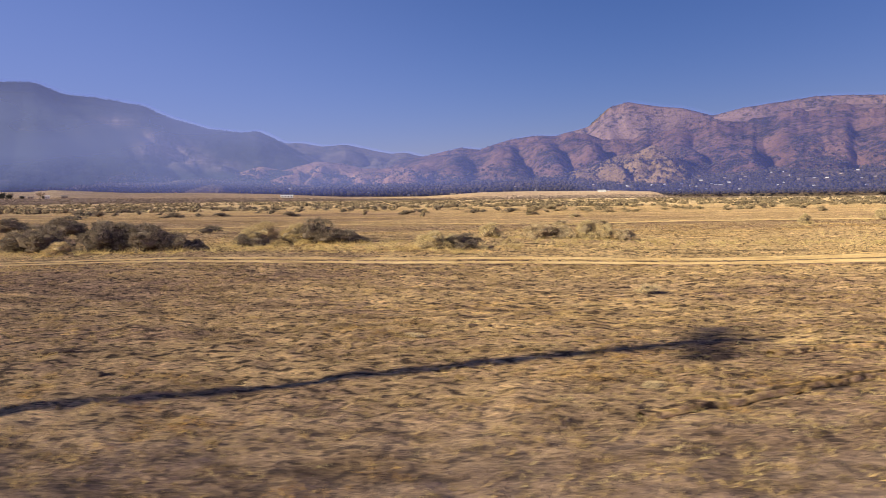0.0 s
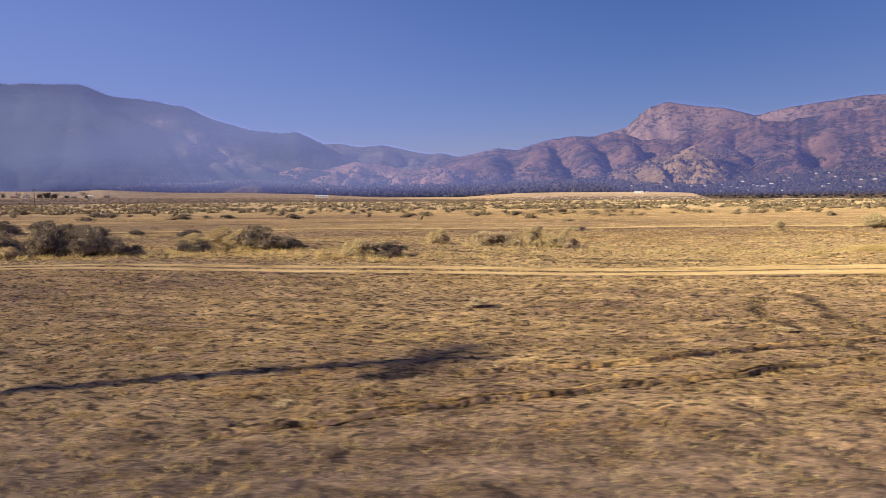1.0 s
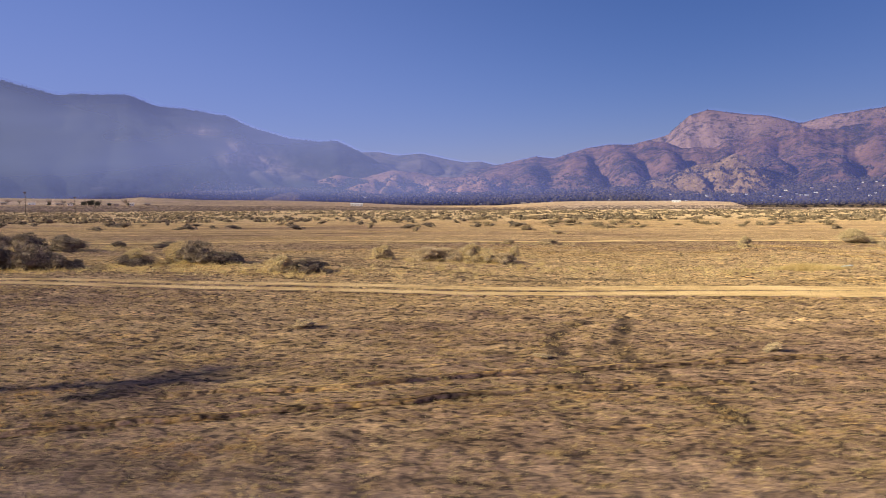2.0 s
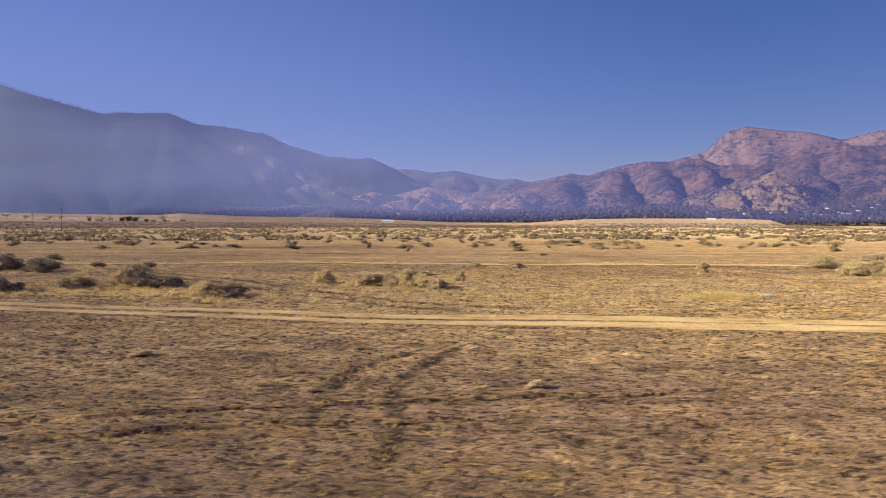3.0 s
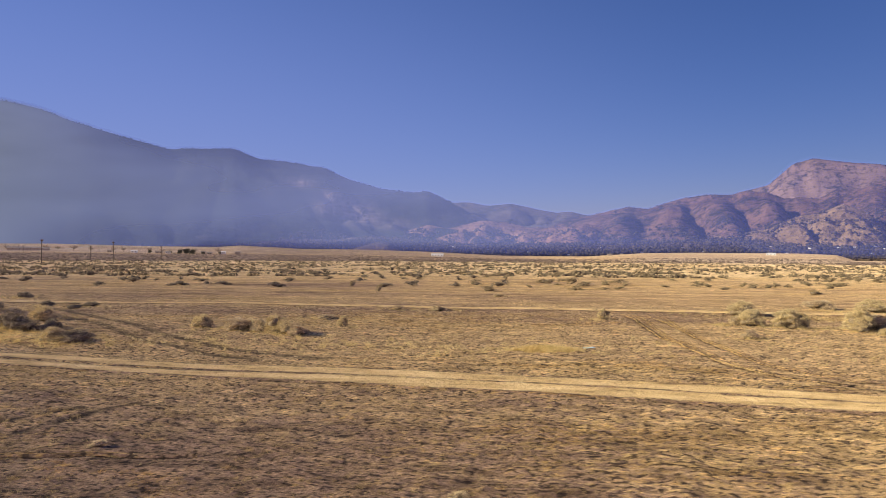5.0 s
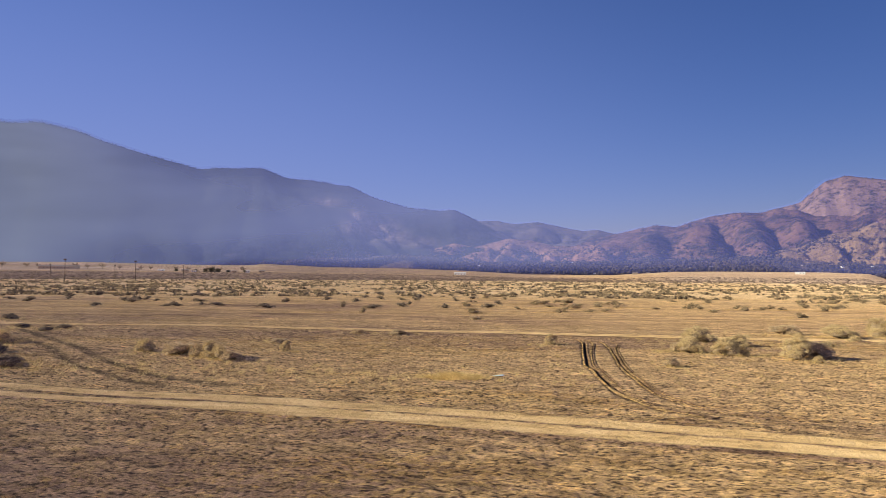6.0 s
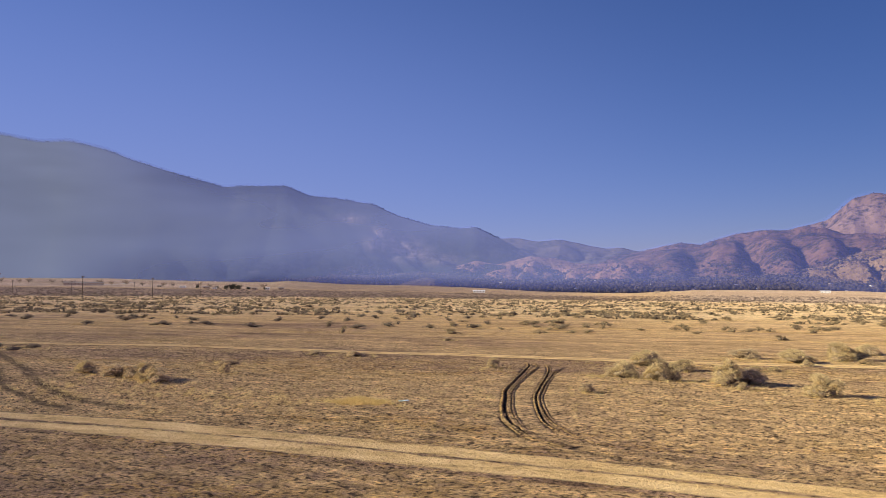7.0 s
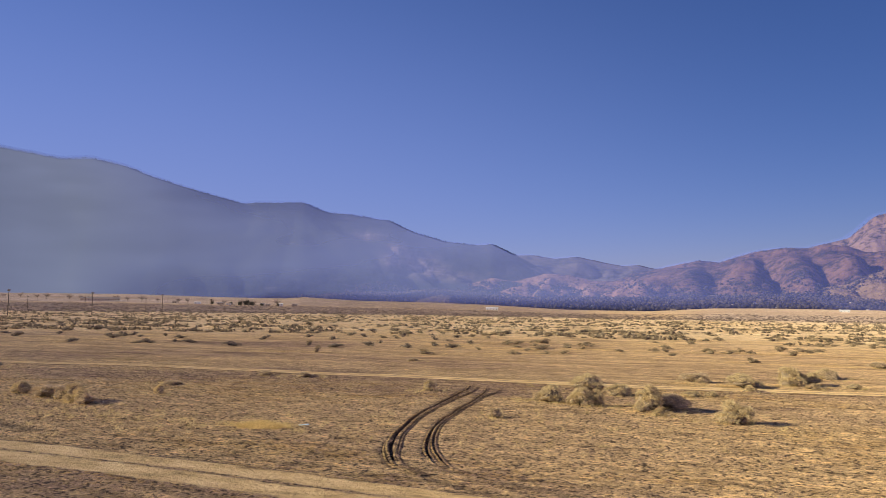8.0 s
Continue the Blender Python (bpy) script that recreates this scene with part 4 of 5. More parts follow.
# ---- shrubs ----
def tube(points, r0, r1, sides=3):
    """A tapering tube along 3D points, as arrays."""
    p = np.asarray(points, float)
    ways = np.gradient(p, axis=0)
    ways /= np.linalg.norm(ways, axis=1, keepdims=True) + 1e-9
    ref = np.array([0.31, 0.87, 0.38])
    a = np.cross(ways, ref)
    a /= np.linalg.norm(a, axis=1, keepdims=True) + 1e-9
    b = np.cross(ways, a)
    rad = np.linspace(r0, r1, len(p))[:, None]
    ang = np.arange(sides) * 2 * np.pi / sides
    V = np.stack([p + rad * (a * math.cos(t) + b * math.sin(t)) for t in ang], 1).reshape(-1, 3)
    F = [[i * sides + k, i * sides + (k + 1) % sides, (i + 1) * sides + (k + 1) % sides, (i + 1) * sides + k] for i in range(len(p) - 1) for k in range(sides)]
    return V, np.array(F)


def joined(pieces):
    V, F, n = [], [], 0
    for v, f in pieces:
        V.append(v)
        F.append(f + n)
        n += len(v)
    return np.concatenate(V), np.concatenate(F)


def blades(base, tip, width, rs):
    """Thin tapering blades, a triangle each, turned at random about their length."""
    way = tip - base
    side = np.cross(way, rs.normal(0, 1, way.shape))
    side *= (width / (np.linalg.norm(side, axis=1) + 1e-9))[:, None] * 0.5
    V = np.stack([base - side, base + side, tip], 1).reshape(-1, 3)
    return V, np.arange(len(V)).reshape(-1, 3)


def shrub(name, label, category, leaf, seed, lobes, sprigs, length, width, lean, group="shrubs of the plain", core=None):
    """A shrub one metre across and one high: rounded lobes of fine twigs over a dark skin that stands for inner shade,
    on wood from one foot.
    """
    rs = np.random.RandomState(seed)
    wood, balls, base, tip = [], [], [], []
    for k in range(lobes):
        turn = 2.4 * k + rs.uniform(0, 0.7)
        out = 0.04 if k == 0 else rs.uniform(0.16, 0.39)
        rad = rs.uniform(0.12, 0.21)
        high = rs.uniform(0.5, 0.84) * (1 - 2.4 * out * out) if k % 3 < 2 else rs.uniform(0.24, 0.36)
        mid = np.array([out * math.cos(turn) + lean[0] * high, out * math.sin(turn) + lean[1] * high, max(high - rad, 0.07)])
        u = np.linspace(0, 1, 4)[:, None]
        foot = np.array([0.03 * math.cos(turn), 0.03 * math.sin(turn), -0.03])
        wood.append(tube(foot * (1 - u) + mid * u + np.array([mid[0], mid[1], 0]) * (u * (1 - u)) * 0.7, 0.018, 0.008))
        balls.append((mid, (0.95 if sprigs > 1000 else 1.0) * rad))
        n = int(sprigs / lobes * rs.uniform(0.7, 1.3))
        way = rs.normal(0, 1, (n, 3))
        way /= np.linalg.norm(way, axis=1, keepdims=True)
        way[:, 2] = np.where(way[:, 2] < -0.45, -way[:, 2], way[:, 2])
        at = mid + way * (1, 1, 1.2) * (rad * rs.uniform(0.55, 1.05, n))[:, None]
        at[:, 2] = np.clip(at[:, 2], 0.0, 0.97)
        grow = way + rs.normal(0, 0.35, (n, 3)) + (0, 0, 0.45)
        grow /= np.linalg.norm(grow, axis=1, keepdims=True)
        base.append(at)
        tip.append(at + grow * (length * rs.uniform(0.4, 1.2, n))[:, None])
    base, tip = np.concatenate(base), np.concatenate(tip)
    V, F = blades(base, tip, width * rs.uniform(0.6, 1.4, len(base)), rs)
    thing = tagged(new(name), label, category, group)
    if sprigs > 1000:
        part_mesh("branchwork", fast_mesh("branchwork", *joined(wood), BARK), thing, "grey-brown woody stems")
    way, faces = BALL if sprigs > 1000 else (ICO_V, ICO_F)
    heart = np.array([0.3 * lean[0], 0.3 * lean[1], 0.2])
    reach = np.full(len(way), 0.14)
    for mid, rad in balls:                               # one dark skin round all the lobes, added to block light
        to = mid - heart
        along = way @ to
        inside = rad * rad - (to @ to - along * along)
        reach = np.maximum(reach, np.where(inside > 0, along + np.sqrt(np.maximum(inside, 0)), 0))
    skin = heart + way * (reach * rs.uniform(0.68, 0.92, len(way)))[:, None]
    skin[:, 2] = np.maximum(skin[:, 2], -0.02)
    part_mesh("shade_core", fast_mesh("shade_core", skin, faces, core or SHADED_TWIGS), thing, "dark skin in place of shaded inner twigs")
    part_mesh("foliage", fast_mesh("foliage", V, F, leaf), thing)
    return thing


NAMES = {"s": ("sagebrush", "grey-green sagebrush with dark woody core on dry ground", "shrub"),
         "r": ("rabbitbrush", "golden dry rabbitbrush with feathery twigs on dry ground", "shrub"),
         "d": ("dead_brush", "dark fallen dead brush lying on dry ground", "dead shrub")}
MAKE = {
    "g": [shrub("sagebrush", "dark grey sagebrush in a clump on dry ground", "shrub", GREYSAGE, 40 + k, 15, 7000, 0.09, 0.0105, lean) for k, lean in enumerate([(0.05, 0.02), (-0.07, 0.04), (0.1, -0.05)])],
    "s": [shrub(*NAMES["s"], SAGE, 50 + k, 14, 7000, 0.09, 0.010, lean, core=PALETWIGS) for k, lean in enumerate([(0.05, 0), (-0.08, 0.05), (0.1, -0.06)])],
    "r": [shrub(*NAMES["r"], RABBIT, 70 + k, 13, 8000, 0.105, 0.0085, lean, core=PALETWIGS) for k, lean in enumerate([(0.0, 0.03), (0.06, 0), (-0.05, 0)])],
    "d": [shrub(*NAMES["d"], DEADWOOD, 90, 6, 500, 0.25, 0.016, (0.15, 0.0))],
}
USED = {}
rs = np.random.RandomState(5)


def plant(kind, x, y, wide, high, sink=0.03):
    """The next shrub of a kind, at its place: first the made ones, then copies of them."""
    k = USED.get(kind, 0)
    USED[kind] = k + 1
    made = MAKE[kind]
    z = land_at(x, y) - sink
    m = Matrix.Translation((x, y, z)) @ Matrix.Rotation(rs.uniform(0, 6.28), 4, "Z") @ Matrix.Diagonal((1.12 * wide * rs.uniform(0.9, 1.1), 1.12 * wide * rs.uniform(0.75, 1.05), 1.38 * high, 1))
    if k < len(made):
        made[k].matrix_basis = m
        return made[k]
    ob = copy_thing(made[k % len(made)], Matrix())
    ob.matrix_basis = m
    return ob


# x, y, width, height in metres
SAGE_WEST = [(-30.9, 52.3, 2.3, 0.95), (-17.6, 32.1, 2.6, 1.2), (-19.3, 33.0, 1.6, 0.9), (-23.8, 46.2, 2.4, 1.15), (-22.2, 47.5, 1.6, 0.9), (-14.6, 30.9, 2.0, 1.25), (-13.4, 31.3, 1.6, 1.1), (-12.2, 30.3, 2.0, 1.15), (-11.1, 30.1, 1.5, 0.75), (-10.4, 30.5, 1.0, 0.5), (-4.7, 32.6, 1.8, 0.66), (-3.7, 32.8, 1.0, 0.35), (-8.4, 32.0, 1.5, 0.6), (-5.6, 32.9, 1.6, 1.1), (-4.4, 34.2, 1.3, 0.55), (-20.8, 45.9, 2.4, 0.95), (-20.6, 52.0, 1.3, 0.42), (-16.5, 52.2, 1.5, 0.4), (-30.5, 60.3, 1.6, 0.55), (0.8, 29.6, 1.4, 0.55)]
GOLD_WEST = [(-8.5, 32.5, 1.5, 0.75), (-9.7, 39.3, 1.8, 0.85), (-6.8, 33.4, 1.4, 0.9), (-0.4, 29.6, 1.3, 0.72), (0.3, 30.2, 0.9, 0.5), (-16.0, 30.2, 1.0, 0.6)]
SAGE_EAST = [(5.0, 37.6, 1.5, 0.85), (6.2, 37.4, 1.3, 0.8), (9.0, 36.4, 1.3, 0.6), (6.2, 47.3, 1.4, 0.4), (8.9, 55.5, 1.0, 0.42), (12.0, 56.2, 1.5, 0.48), (13.8, 76.5, 0.9, 0.44), (40.9, 48.2, 2.0, 1.0), (32.3, 39.4, 0.8, 0.52), (42.2, 66.2, 2.3, 0.9), (53.5, 74.6, 1.7, 0.8), (61.1, 92.2, 2.1, 0.7), (32.9, 47.9, 1.0, 0.7)]
GOLD_EAST = [(2.5, 37.9, 1.1, 0.72), (7.4, 37.3, 1.3, 0.9), (8.2, 36.9, 1.1, 0.78), (9.5, 42.0, 0.8, 0.66), (24.9, 50.3, 1.0, 0.7), (33.7, 47.6, 1.7, 1.0), (35.6, 46.9, 1.5, 1.0), (36.4, 47.2, 1.2, 0.85), (34.8, 56.6, 2.1, 1.1), (37.2, 54.0, 1.7, 0.8), (39.6, 46.8, 1.6, 1.25), (39.2, 45.6, 0.8, 0.55), (43.9, 43.8, 1.8, 1.15), (40.1, 44.6, 0.6, 0.4)]
GOLD_FAR = [(45.8, 63.7, 2.5, 1.0), (49.4, 66.9, 2.2, 1.45), (53.2, 75.6, 2.2, 0.85), (41.8, 55.8, 1.0, 0.42), (43.2, 56.2, 0.9, 0.38), (46.0, 60.5, 1.0, 0.45), (53.6, 65.8, 1.0, 0.4), (50.7, 64.4, 1.4, 0.5), (51.2, 68.6, 1.6, 0.9)]
for row in SAGE_WEST:
    plant("g", *row)
for row in SAGE_EAST:
    plant("s", *row)
for row in GOLD_WEST + GOLD_EAST + GOLD_FAR:
    plant("r", *row)
plant("d", -16.2, 49.8, 1.6, 0.38)

# matted clumps of pale straw on the near field
MAKE["t"] = [shrub("straw_clump", "matted clump of pale straw on bare soil", "grass clump", PALESTRAW, 120 + k, 7, 1800, 0.10, 0.012, (0.1, 0.0), group="straw clumps on the near field", core=PALETWIGS) for k in range(2)]
for row in ((4.55, 16.26, 0.62, 0.24), (14.6, 13.8, 0.45, 0.2), (22.97, 12.07, 0.45, 0.2), (-0.39, 10.8, 0.4, 0.1), (2.33, 7.95, 0.3, 0.1), (10.18, 12.93, 0.4, 0.12)):
    plant("t", *row)

# smaller shrubs further out, the row beyond the far track first
MAKE["m"] = [shrub("low_sagebrush", "low grey-brown sagebrush on the open plain", "shrub", MIDSAGE, 100 + k, 6, 560, 0.12, 0.045, (0.04 * k, 0), group="low shrubs of the plain", core=PALETWIGS) for k in range(3)]
MAKE["w"] = [shrub("grey_sagebrush", "low dark grey sagebrush on the open plain", "shrub", GREYSAGE, 110 + k, 6, 560, 0.12, 0.045, (0.04 * k, 0), group="low shrubs of the plain") for k in range(3)]
MID_ROW = [(-63.5, 96, 2.4, 1.0), (-66, 107, 1.5, 0.65), (-53, 111, 1.7, 0.73), (-47.7, 106.5, 1.0, 0.5), (-33.2, 91, 2.0, 0.7), (-32, 95.7, 1.2, 0.5), (-28.6, 94.5, 2.3, 0.6), (-18.9, 91, 2.6, 0.72), (-15.7, 116, 1.9, 0.66), (-4.7, 95, 2.3, 0.7), (-2.9, 102, 2.0, 0.73), (4.2, 99.7, 2.0, 0.63), (5.9, 106.8, 1.3, 0.5), (9.7, 103.4, 2.6, 0.73), (14.7, 116.8, 2.8, 0.9), (21.4, 111, 2.4, 0.78), (24.4, 114.5, 1.8, 0.7), (26.6, 120, 3.0, 0.84), (39.9, 102, 1.6, 0.5), (42.3, 140, 2.2, 0.66)]
for x, y, wide, high in MID_ROW:
    plant("w" if x < 12 else "m", x, y, 0.95 * wide, 0.95 * high)
count = 0
while count < 270:
    y = rs.uniform(84, 195)
    x = rs.uniform(-0.75 * y - 10, 0.5 * y + 40)
    thick = float(1.5 * perlin(np.array([x / 30]), np.array([y / 13]), 66)[0] + perlin(np.array([x / 9]), np.array([y / 5]), 67)[0])
    if thick > np.interp(y, [84, 110, 150, 195], [0.55, 0.1, -0.05, -0.1]) or rs.uniform() < 0.05:
        plant("w" if x + 0.25 * y + 15 * rs.normal() < 25 else "m", x, y, rs.uniform(0.9, 2.4), rs.uniform(0.4, 0.85))
        count += 1


def far_scrub():
    """Scrub too far off to be told apart, in drifts."""
    rs = np.random.RandomState(77)
    n = 9000
    az = rs.uniform(-66, 36, n)
    r = 150 + 420 * rs.beta(1.0, 1.6, n)
    x, y = 20 + r * np.sin(np.radians(az)), r * np.cos(np.radians(az))
    drift = 2.1 * perlin(x / 40, y / 16, 61) + 1.3 * perlin(x / 13, y / 7, 62) + rs.normal(0, 0.1, n)
    keep = (drift > np.interp(r, [100, 160, 260, 400], [0.34, 0.05, -0.15, -0.4]))
    x, y = x[keep], y[keep]
    z = land(x, y)
    bush = np.stack([x, y, z], 1)
    wide = 0.7 + 1.7 * rs.beta(1.3, 2.2, len(x))
    many = np.repeat(np.arange(len(x)), 2)
    grow = wide[many] * rs.uniform(0.45, 1.0, len(many))
    mid = bush[many] + np.column_stack([rs.normal(0, 0.34, len(many)), rs.normal(0, 0.34, len(many)), np.full(len(many), 0.12)]) * wide[many, None]
    lump = OCT_V[None] * rs.uniform(0.6, 1.3, (len(many), len(OCT_V), 1)) * grow[:, None, None] * (0.36, 0.36, 0.27) + mid[:, None]
    lumps = lump.reshape(-1, 3), (OCT_F[None] + (np.arange(len(many)) * len(OCT_V))[:, None, None]).reshape(-1, 3)
    per = 14
    size = np.repeat(wide, per)
    way = rs.normal(0, 1, (len(size), 3))
    way /= np.linalg.norm(way, axis=1, keepdims=True)
    way[:, 2] = np.abs(way[:, 2])
    base = np.repeat(bush, per, 0) + way * (0.46, 0.46, 0.3) * (size * rs.uniform(0.4, 1.0, len(size)))[:, None]
    tip = base + (way * (0.22, 0.22, 0.1) + rs.normal(0, 1, way.shape) * (0.1, 0.1, 0.05)) * size[:, None]
    V, F = joined([blades(base, tip, 0.2 * size, rs), lumps])
    tagged(new("distant_scrub", fast_mesh("distant_scrub", V, F, FARSCRUB)), "low scrub in drifts across the far plain", "scrub", kind="stuff")


far_scrub()


def mauve_scrub():
    """Leafless scrub that covers the far side of the plain."""
    rs = np.random.RandomState(78)
    n = 11000
    az = rs.uniform(-68, 20, n)
    r = 470 + 420 * rs.beta(1.0, 1.1, n)
    x, y = 20 + r * np.sin(np.radians(az)), r * np.cos(np.radians(az))
    keep = perlin(x / 120, y / 70, 81) + 0.7 * perlin(x / 40, y / 30, 82) + rs.normal(0, 0.15, n) > np.interp(r, [470, 500, 860, 890], [0.0, -0.3, -0.3, 0.1])
    x, y = x[keep], y[keep]
    per = 9
    size = np.repeat(rs.uniform(0.8, 2.2, len(x)), per)
    way = rs.normal(0, 1, (len(size), 3))
    way /= np.linalg.norm(way, axis=1, keepdims=True)
    way[:, 2] = np.abs(way[:, 2])
    base = np.repeat(np.stack([x, y, land(x, y)], 1), per, 0) + way * (0.45, 0.45, 0.2) * (size * rs.uniform(0.2, 1.0, len(size)))[:, None]
    tip = base + (way * (0.3, 0.3, 0.15) + rs.normal(0, 0.1, way.shape)) * size[:, None]
    V, F = blades(base, tip, 0.45 * size, rs)
    tagged(new("leafless_scrub", fast_mesh("leafless_scrub", V, F, MAUVE)), "mauve-brown leafless scrub over the far plain", "scrub", kind="stuff")


mauve_scrub()


# ---- dry grass ----
def on_track(x, y):
    d = np.full(x.shape, 99.0)
    for line in (UPPER_TRACK, LOWER_TRACK, FAR_TRACK, [(x_, y_ - 1.2) for x_, y_ in FAR_TRACK]):
        p = spline(line, 400)
        d = np.minimum(d, np.abs(y - np.interp(x, p[:, 0], p[:, 1])))
    for line in DEEP_RUTS:
        d = np.minimum(d, near_line(x, y, line, 1) + 0.15)
    return d


def patchy(x, y, seed):
    rs = np.random.RandomState(seed)
    v = np.zeros(x.shape)
    for length in (7, 3.6, 1.9, 1.1, 0.7):
        for _ in range(3):
            t, ph = rs.uniform(0, 6.3, 2)
            v += np.sin(2 * np.pi * (x * math.cos(t) * 0.6 + y * math.sin(t)) / length + ph)
    return v / 4


def grass(name, label, x, y, per, high, width, spread, material, seed, clear=0.66):
    rs = np.random.RandomState(seed)
    keep = on_track(x, y) > clear
    x, y = x[keep], y[keep]
    worn = np.minimum.reduce([near_line(x, y, spline(line, 40), 1) for line in OLD_LINES]) > 0.15
    x, y = x[worn], y[worn]
    z = land(x, y)
    size = np.repeat(rs.uniform(0.5, 1.4, len(x)) * high, per)
    base = np.repeat(np.stack([x, y, z], 1), per, 0) + rs.normal(0, 1, (len(x) * per, 3)) * (spread, spread, 0)
    base[:, 2] -= 0.01
    tip = base + np.column_stack([rs.normal(0, 0.55, len(base)), rs.normal(0, 0.55, len(base)), rs.uniform(0.4, 1.0, len(base))]) * size[:, None]
    V, F = blades(base, tip, width * rs.uniform(0.6, 1.4, len(base)), rs)
    me = fast_mesh(name, V, F, material)
    point_values(me, "tone", np.repeat(np.clip(np.repeat(rs.beta(1.6, 1.6, len(x)), per) + rs.normal(0, 0.1, len(base)), 0, 1), 3))
    tagged(new(name, me), label, "grass", kind="stuff")


def scatter(n, x0, x1, y0, y1, least, seed):
    rs = np.random.RandomState(seed)
    x, y = rs.uniform(x0, x1, n), rs.uniform(y0, y1, n)
    keep = patchy(x, y, 3) + rs.normal(0, 0.5, n) > least
    return x[keep], y[keep]


grass("short_grass", "short dry straw stubble over bare brown soil", *scatter(48000, -18, 64, 4, 25, 0.1, 1), 11, 0.075, 0.0105, 0.05, STUBBLE, 1)
grass("dry_grass", "thin dry straw grass in patches", *scatter(64000, -45, 80, 23, 66, 0.1, 2), 6, 0.085, 0.016, 0.09, STRAW, 2)
grass("plain_grass", "pale straw grass over the open plain", *scatter(40000, -130, 130, 62, 170, 0.0, 4), 5, 0.10, 0.03, 0.25, STUBBLE, 4)
rs = np.random.RandomState(9)
gx, gy = [], []
for x, y, w, h in SAGE_WEST + GOLD_WEST + SAGE_EAST + GOLD_EAST + GOLD_FAR:
    n = int(14 * w)
    gx.append(x + rs.normal(0, 0.9 * w, n))
    gy.append(y - 0.3 + rs.normal(0, 0.55 * w, n))
for x, y, wx, wy, n in ((22.6, 33.2, 0.6, 0.28, 620), (20.5, 33.0, 2.5, 0.8, 50), (12, 33, 6, 2, 200), (-4, 29.5, 5, 0.8, 160), (30, 36, 6, 3, 120)):
    gx.append(x + rs.normal(0, wx, n))
    gy.append(y + rs.normal(0, wy, n))
grass("golden_grass", "taller golden grass round the shrubs", np.concatenate(gx), np.concatenate(gy), 12, 0.26, 0.016, 0.09, GOLD, 9)

rs = np.random.RandomState(45)
sx, sy = 11 + rs.normal(0, 9, 3600), np.abs(8 + rs.normal(0, 2.8, 3600) - 4) + 4
grass("olive_grass", "low golden-olive grass in loose tufts", sx, sy, 12, 0.05, 0.0075, 0.09, GOLD, 46)
rs = np.random.RandomState(41)
n = 32000
gx, gy = rs.uniform(-190, 190, n), 74 + 280 * rs.beta(1.0, 1.6, n)
gold = 1.5 * perlin(gx / 30, gy / 13, 66) + perlin(gx / 9, gy / 5, 67) > np.interp(gy, [74, 95, 140, 350], [0.45, 0.0, -0.12, 0.0])
gx, gy = gx[gold], gy[gold]
rs = np.random.RandomState(48)
tx, ty = rs.uniform(-8, 48, 16000), rs.uniform(4.2, 13, 16000)
keep = perlin(tx / 1.7, ty / 0.9, 81) + 0.8 * perlin(tx / 5, ty / 3, 82) + rs.normal(0, 0.08, len(tx)) > 0.36
grass("rusty_grass", "low orange-gold grass in loose patches", tx[keep], ty[keep], 12, 0.06, 0.009, 0.06, RUSTY, 48)
grass("gold_patches", "pale golden grass in drifts among the far scrub", gx, gy, 5, 0.15, 0.06, 0.4, STRAW, 43)


def clods():
    rs = np.random.RandomState(21)
    n = 2600
    x, y = rs.uniform(-16, 60, n), rs.uniform(4, 40, n)
    s_ = 0.015 + 0.05 * rs.beta(1, 5, n)
    keep = on_track(x, y) > 0.3
    x, y, s_ = x[keep], y[keep], s_[keep]
    z = land(x, y)
    jitter = rs.uniform(0.7, 1.3, (len(x), len(ICO_V), 1))
    V = ICO_V[None] * jitter * s_[:, None, None] * (1.3, 1, 0.7) + np.stack([x, y, z], 1)[:, None]
    F = ICO_F[None] + (np.arange(len(x)) * len(ICO_V))[:, None, None]
    tagged(new("clods", fast_mesh("clods", V.reshape(-1, 3), F.reshape(-1, 3), STONE)), "small dark clods and stones on the soil", "stones", kind="stuff")


clods()


def soil_clod(x, y, wide, seed):
    """A broken lump of dark earth."""
    rs = np.random.RandomState(seed)
    bm = bmesh.new()
    bmesh.ops.create_icosphere(bm, subdivisions=2, radius=0.5)
    for v in bm.verts:
        v.co *= rs.uniform(0.7, 1.15)
        v.co.z *= 0.42
    me = bpy.data.meshes.new("soil_clod")
    bm.to_mesh(me)
    bm.free()
    me.materials.append(STONE)
    ob = tagged(new("soil_clod", me), "dark clod of dry earth on the field", "clod", "dark clods on the field")
    ob.matrix_world = Matrix.Translation((x, y, land_at(x, y) + 0.05 * wide)) @ Matrix.Rotation(seed, 4, "Z") @ Matrix.Diagonal((wide, 0.6 * wide, 0.8 * wide, 1))


for k, (x, y, wide) in enumerate([(-5.36, 9.89, 0.34), (-5.1, 9.8, 0.16), (-4.1, 8.56, 0.22), (0.47, 11.8, 0.2), (0.75, 11.7, 0.13)]):
    soil_clod(x, y, wide, k)


def litter_sheet(x, y):
    """A crumpled scrap of plastic on the ground."""
    rs = np.random.RandomState(2)
    us, vs = np.linspace(-0.24, 0.24, 10), np.linspace(-0.13, 0.13, 8)
    U, W = np.meshgrid(us, vs, indexing="ij")
    Z = 0.05 + 0.03 * np.sin(9 * U + 4 * W) * np.cos(11 * W) + rs.uniform(0, 0.03, U.shape)
    me = fast_mesh("litter", np.stack([U, W, Z], -1).reshape(-1, 3), grid_faces(10, 8), PAPER)
    ob = tagged(new("litter", me), "crumpled pale blue plastic scrap on dry grass", "litter")
    ob.modifiers.new("thick", "SOLIDIFY").thickness = 0.004
    ob.matrix_world = Matrix.Translation((x, y, land_at(x, y) - 0.02)) @ Matrix.Rotation(0.4, 4, "Z")


litter_sheet(24.5, 33.8)


